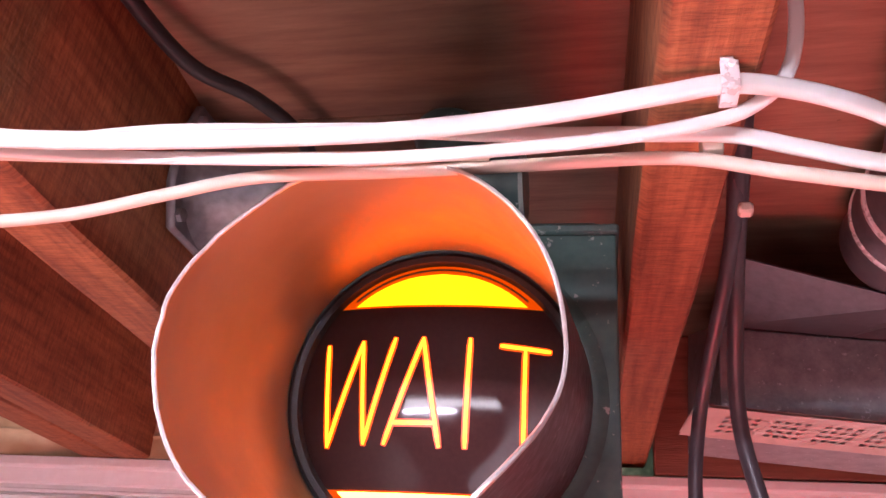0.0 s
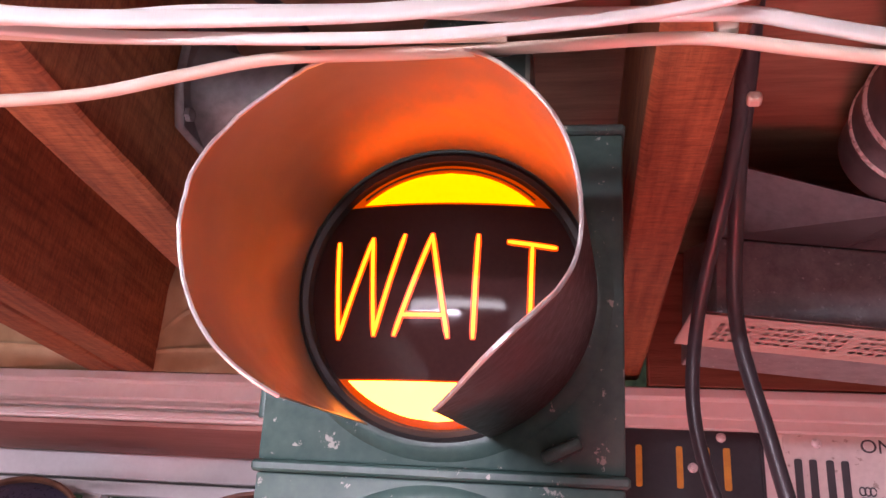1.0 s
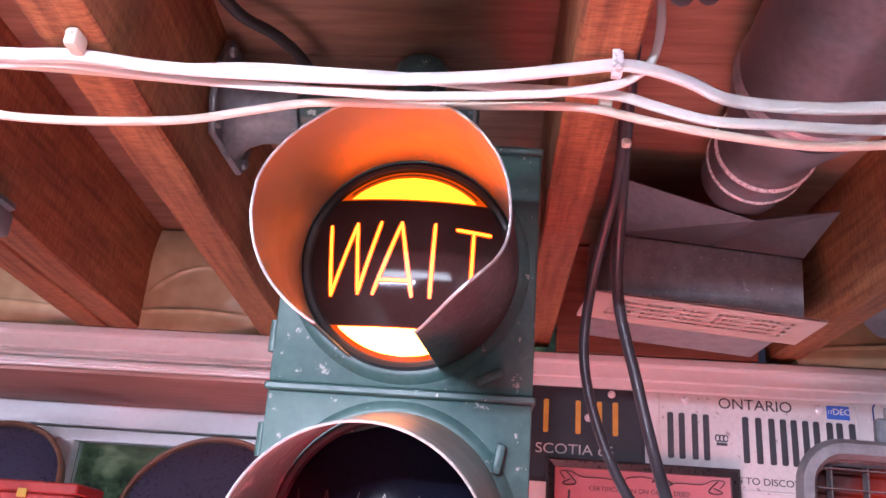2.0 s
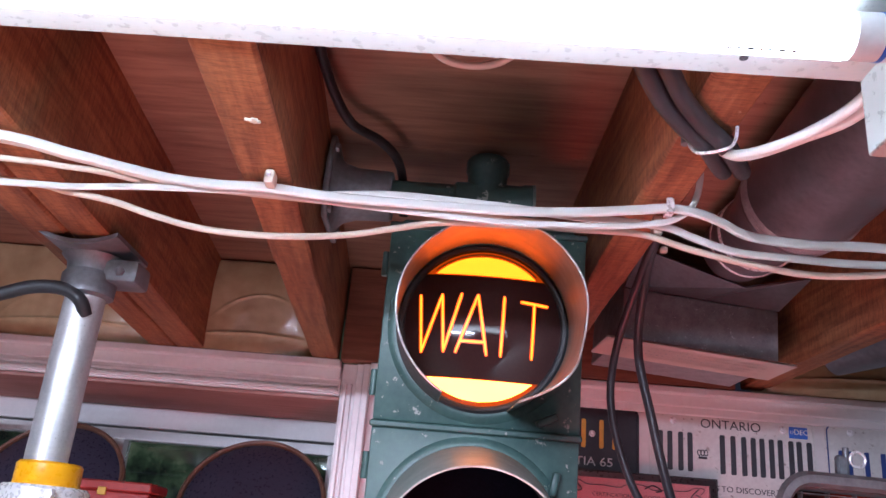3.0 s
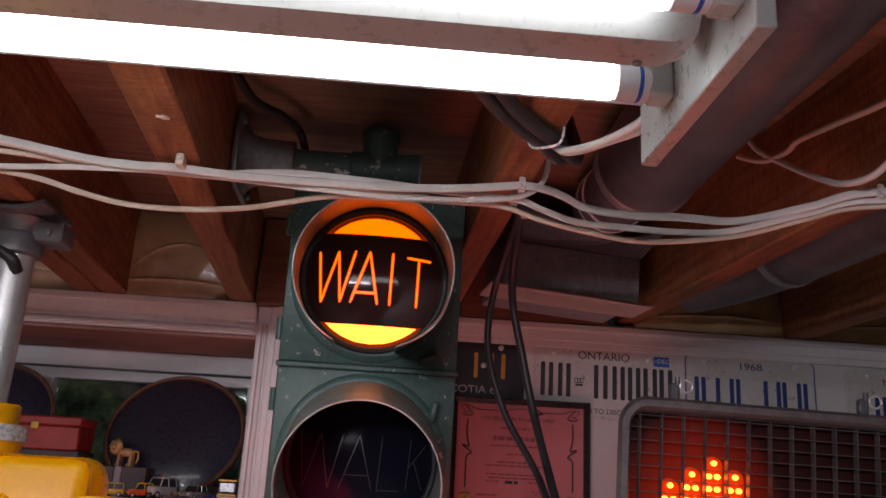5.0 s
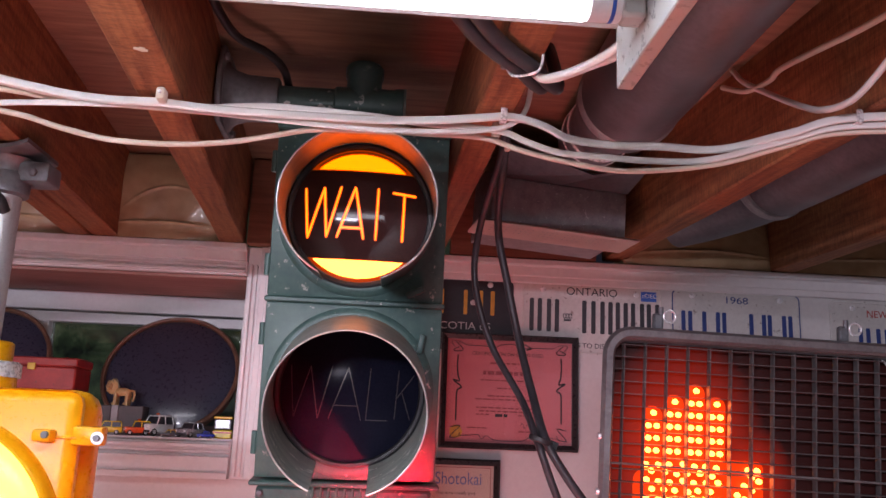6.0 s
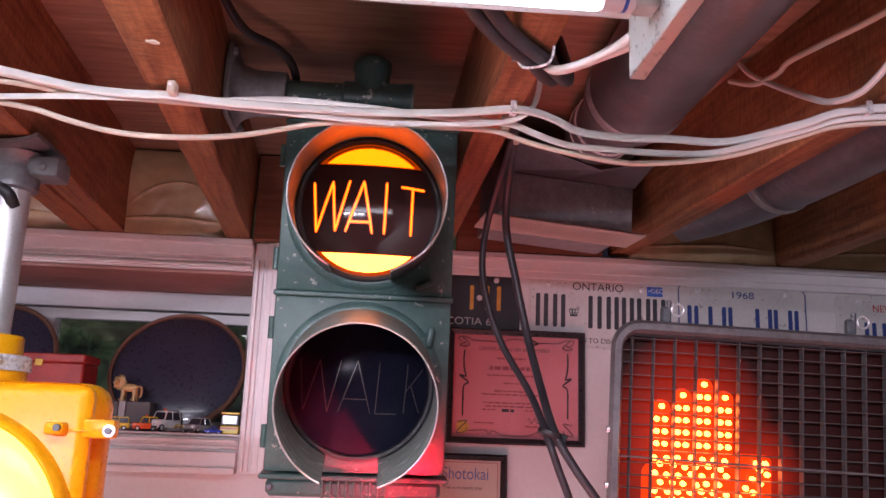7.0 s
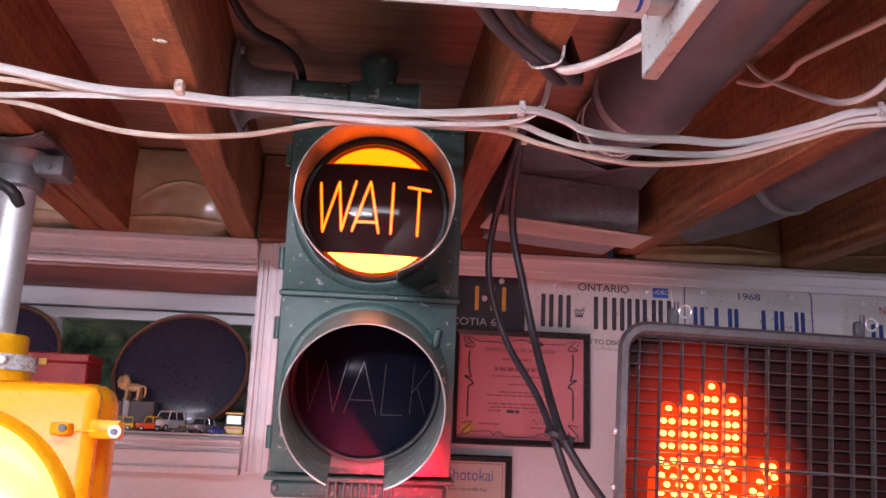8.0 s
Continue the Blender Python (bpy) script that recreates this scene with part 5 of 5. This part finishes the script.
# emissive slabs added for the red light that the LEDs throw behind them
for x, z0, z1 in ((-0.152, 0.0, 0.113), (-0.1185, 0.0, 0.132), (-0.085, 0.0, 0.150), (-0.0515, 0.0, 0.132)):
    part("glow_slab", place(slab(0.031, z1 - z0, 0.0145, 0.0, 0.001), x, (z0 + z1) / 2, 0.0455), M_LED_GLOW, ped, "red slab with the glow of the LEDs put into it")
# the sheet carries the hand's halo, painted into its emission
part("lens_cover", slab(HW - 0.034, HH - 0.034, 0.03, -0.0462, -0.0455), M_LED_HALO, ped, "dark red diffuser with a halo painted round the hand")
part("glow_slab", place(slab(0.142, 0.165, 0.02, 0.0, 0.001), -0.109, -0.064, 0.0455), M_LED_GLOW, ped, "red slab with the glow of the LEDs put into it")
part("glow_slab", place(slab(0.062, 0.075, 0.012, 0.0, 0.001), -0.006, 0.0, 0.0455), M_LED_GLOW, ped, "red slab with the glow of the LEDs put into it")
for x, z in hand:
    if led_mesh is None:
        led_mesh = part("led", turned([(0.0043, 0), (0.0043, 0.005), (0.0033, 0.0083), (0, 0.0097)], 10, FACE), M_LED, ped, "glowing orange-red LED")
        led_mesh.location = (x, 0.045, z)
    else:
        o = new("led", led_mesh.data)
        o.parent, o.location = ped, (x, 0.045, z)
part("crack", rod((-HW / 2 + 0.01, -0.004, 0.028), (HW / 2 - 0.01, -0.004, 0.02), 0.0016, 6), M_ALU, ped, "thin retaining wire")
for x in (-0.142, 0.152):
    br = part("bracket", box(x - 0.024, x - 0.009, 0.006, 0.018, HH / 2 - 0.004, HH / 2 + 0.024, 0.003), M_GREY_METAL, ped)
    ring_pts = [(x + 0.0095 * math.cos(a * 0.52), 0.004, HH / 2 + 0.020 + 0.0095 * math.sin(a * 0.52)) for a in range(12)]
    part("ring", sweep(ring_pts, 0.0020, 8, closed=True), M_CLIP, br, "bright steel ring")
    part("eye_bolt", rod((x - 0.012, 0.01, HH / 2 + 0.034), (x - 0.012, 0.01, HH / 2 - 0.002), 0.004, 10), M_GREY_METAL, br)
for z in (0.065, -0.015):
    part("door_screw", place(turned([(0.006, 0), (0.005, 0.004), (0, 0.005)], 10, pose(0, 0, 0, 0, -90)), -HW / 2 + 0.001, z, 0.002), M_CLIP, ped)


stand = thing("signal_stand", pose(0.517, 0.82, 0), "plain steel floor stand under the pedestrian signal", "stand")
part("pole", rod((0, 0, 0.01), (0, 0, 1.385), 0.025, 20), M_GREY_METAL, stand)
part("base_plate", box(-0.18, 0.18, -0.18, 0.18, 0, 0.012, 0.003), M_GREY_METAL, stand)


# ---- on the window sill ----
SILL = WIN_B + 0.004


def round_disc(x, y, r, lean, label):
    ob = thing("round_lens", pose(x, y, SILL, -lean) , label, "lens", "dark round lenses")
    c = pose(0, 0, r) @ FACE
    part("glass", turned([(r - 0.008, 0.0), (r * 0.8, 0.012), (r * 0.55, 0.022), (r * 0.3, 0.028), (0, 0.03)], 64, c, close=False), M_DISC, ob, "dark convex glass")
    part("rim", turned([(r - 0.010, -0.01), (r - 0.001, -0.012), (r, -0.004), (r, 0.006), (r - 0.004, 0.01), (r - 0.0085, 0.008), (r - 0.010, 0.0), (r - 0.010, -0.01)], 64, c, close=False), M_BROWN, ob, "worn brown rim")
    part("back", turned([(r - 0.009, -0.009), (0, -0.009)], 48, c, close=False), M_BLACK, ob)


round_disc(-0.526, 1.292, 0.146, 27, "large dark round lens in a brown rim, leaning")
round_disc(-0.935, 1.292, 0.149, 27, "large dark round lens in a brown rim, behind a tin")

tin = thing("red_tin", pose(-0.748, 1.262, SILL), "worn dark red tin box with a brass catch", "box")
part("body", box(-0.07, 0.07, -0.045, 0.045, 0.082, 0.128, 0.003), M_TIN, tin)
part("lid", box(-0.072, 0.072, -0.047, 0.047, 0.1285, 0.146, 0.003), M_TIN, tin)
part("catch", box(-0.024, -0.008, -0.05, -0.046, 0.12, 0.134, 0.001), M_GOLD, tin)
stack = thing("dark_box", pose(-0.748, 1.262, SILL), "dark carton under the red tin", "box")
part("carton", box(-0.072, 0.074, -0.045, 0.05, 0.0, 0.0815, 0.002), M_BOX_DARK, stack)

carton = thing("small_carton", pose(-0.587, 1.268, SILL, 0, 0, 4), "dark small carton with a grey end", "box")
part("sleeve", box(-0.008, 0.04, -0.03, 0.03, 0, 0.058, 0.0015), M_BOX_DARK, carton)
part("end", box(-0.022, -0.0082, -0.0302, 0.0302, 0, 0.0582, 0.0015), M_BOX_GREY, carton)
part("flap", box(-0.045, -0.0222, -0.0295, 0.0295, 0, 0.0575, 0.0015), M_BOX_DARK, carton)

lion = thing("lion_figurine", pose(-0.607, 1.262, SILL + 0.0582, 0, 0, -8), "small tan ceramic lion figurine standing on a carton", "figurine")
bm = bmesh.new()


def blob(bm, at, size, bumps=0.0):
    for v in bmesh.ops.create_uvsphere(bm, u_segments=16, v_segments=10, radius=1.0)["verts"]:
        k = 1 + bumps * noise.noise(v.co * 5)
        v.co = Vector(at) + Vector((v.co.x * size[0], v.co.y * size[1], v.co.z * size[2])) * k


blob(bm, (0.012, 0, 0.027), (0.018, 0.009, 0.0085))
for x, y in ((0.0, -0.005), (0.0, 0.005), (0.024, -0.005), (0.024, 0.005)):
    rod((x, y, 0.0), (x + 0.001, y, 0.025), 0.0042, 10, bm)
    blob(bm, (x - 0.002, y, 0.003), (0.006, 0.0045, 0.003))
blob(bm, (-0.013, -0.008, 0.037), (0.007, 0.006, 0.007))
blob(bm, (-0.013, -0.014, 0.035), (0.004, 0.004, 0.003))
sweep(curve_points([(0.028, 0, 0.03), (0.036, 0, 0.028), (0.037, 0, 0.015), (0.034, 0, 0.008)], 4), 0.0022, 8, bm)
blob(bm, (-0.011, 0.0, 0.037), (0.0135, 0.008, 0.0145), 0.35)
part("figure", bm, M_LION, lion)
bm = bmesh.new()
blob(bm, (-0.0105, 0.001, 0.0375), (0.0145, 0.008, 0.0155), 0.5)
part("mane", bm, M_MANE, lion, "dark brown mane")


def toy_car(x, y, turn, length, width, height, paint, label, cab=(0.3, 0.95), extra=None, roof_paint=None):
    """A small model car: body, cabin with dark windows, four wheels."""
    ob = thing("toy_car", pose(x, y, SILL, 0, 0, turn), label, "toy car", "toy cars on the sill")
    w, h, l = width / 2, height, length
    body = box(-l / 2, l / 2, -w, w, h * 0.16, h * 0.58, h * 0.09, seg=2)
    part("body", body, paint, ob)
    a, b = -l / 2 + l * cab[0], -l / 2 + l * cab[1]
    bm = bmesh.new()
    lo = [(a, -w * 0.95), (b, -w * 0.95), (b, w * 0.95), (a, w * 0.95)]
    hi = [(a + l * 0.10, -w * 0.8), (b - l * 0.04, -w * 0.8), (b - l * 0.04, w * 0.8), (a + l * 0.10, w * 0.8)]
    r0 = [bm.verts.new((px, py, h * 0.57)) for px, py in lo]
    r1 = [bm.verts.new((px, py, h * 0.92)) for px, py in hi]
    for i in range(4):
        bm.faces.new((r0[i], r0[(i + 1) % 4], r1[(i + 1) % 4], r1[i]))
    bm.faces.new(r1), bm.faces.new(r0)
    part("cabin_glass", bm, M_TOY_DARK, ob, "dark toy glazing")
    bm = box(hi[0][0], hi[1][0], -w * 0.82, w * 0.82, h * 0.905, h, h * 0.03)
    for px, qx in ((lo[0][0], hi[0][0]), ((a + b) / 2, (a + b) / 2), (lo[1][0], hi[1][0])):
        for s in (-1, 1):
            sweep([(px, s * w * 0.95, h * 0.56), (qx, s * w * 0.81, h * 0.93)], h * 0.035, 6, bm)
    part("roof", bm, roof_paint or paint, ob)
    for px in (-l * 0.3, l * 0.3):
        for s in (-1, 1):
            wheel = part("wheel", rod((px, s * w * 0.72, h * 0.19), (px, s * w * 1.02, h * 0.19), h * 0.19, 16), M_BLACK, ob)
            part("hub_cap", rod((px, s * w * 1.0, h * 0.19), (px, s * w * 1.04, h * 0.19), h * 0.1, 10), M_CLIP, wheel)
    for s in (-1, 1):
        part("headlight", rod((-l / 2 - 0.0005, s * w * 0.65, h * 0.42), (-l / 2 + 0.002, s * w * 0.65, h * 0.42), h * 0.07, 8), M_CLIP, ob)
    part("bumper", box(-l / 2 - 0.0015, -l / 2 + 0.002, -w * 0.95, w * 0.95, h * 0.18, h * 0.28, 0.0005), M_TOY_DARK, ob)
    if extra:
        part("beacon", box(0.0, 0.005, -0.003, 0.003, h, h + 0.004, 0.001), extra, ob, "small red roof light")
    return ob


toy_car(-0.522, 1.262, 58, 0.066, 0.036, 0.042, M_TOY_WHITE, "white toy police wagon with a red roof light", (0.3, 0.97), M_TOY_RED)
toy_car(-0.552, 1.238, 25, 0.050, 0.024, 0.029, M_TOY_RED, "orange and yellow toy estate car", (0.28, 0.98), M_TOY_RED, M_TOY_YELLOW)
toy_car(-0.450, 1.253, 62, 0.060, 0.032, 0.030, M_TOY_SILVER, "silver toy coupe on the sill", (0.3, 0.85))
toy_car(-0.416, 1.232, 20, 0.034, 0.016, 0.014, M_TOY_BLUE, "small dark blue toy sports car", (0.35, 0.75))
toy_car(-0.572, 1.262, 40, 0.050, 0.024, 0.027, M_TOY_DARK, "black toy car on the sill", (0.25, 0.9))
toy_car(-0.487, 1.231, 12, 0.045, 0.018, 0.014, M_TOY_DARK, "small dark toy racing car with a yellow roof", (0.35, 0.8), None, M_TOY_YELLOW)
toy_car(-0.606, 1.238, 10, 0.05, 0.022, 0.027, M_TOY_YELLOW, "yellow toy van on the sill", (0.2, 0.98))

tram = thing("toy_bus", pose(-0.387, 1.262, SILL, 0, 0, 3), "orange and black toy bus standing on end by the casing", "toy bus")
part("body", box(-0.0185, 0.0185, -0.012, 0.035, 0, 0.017, 0.002), M_TOY_YELLOW, tram)
part("cab", box(-0.018, 0.018, -0.0115, 0.035, 0.0172, 0.039, 0.002), M_TOY_DARK, tram)
part("roof", box(-0.0185, 0.0185, -0.0125, 0.035, 0.0392, 0.044, 0.0015), M_TOY_YELLOW, tram)
part("windscreen", box(-0.014, 0.014, -0.0128, -0.0116, 0.02, 0.037, 0.0005), M_TOY_SILVER, tram, "silvery windscreen")
part("stripe", box(-0.0187, 0.0187, -0.0127, -0.0119, 0.010, 0.0135), M_TOY_RED, tram, "red lettered stripe")
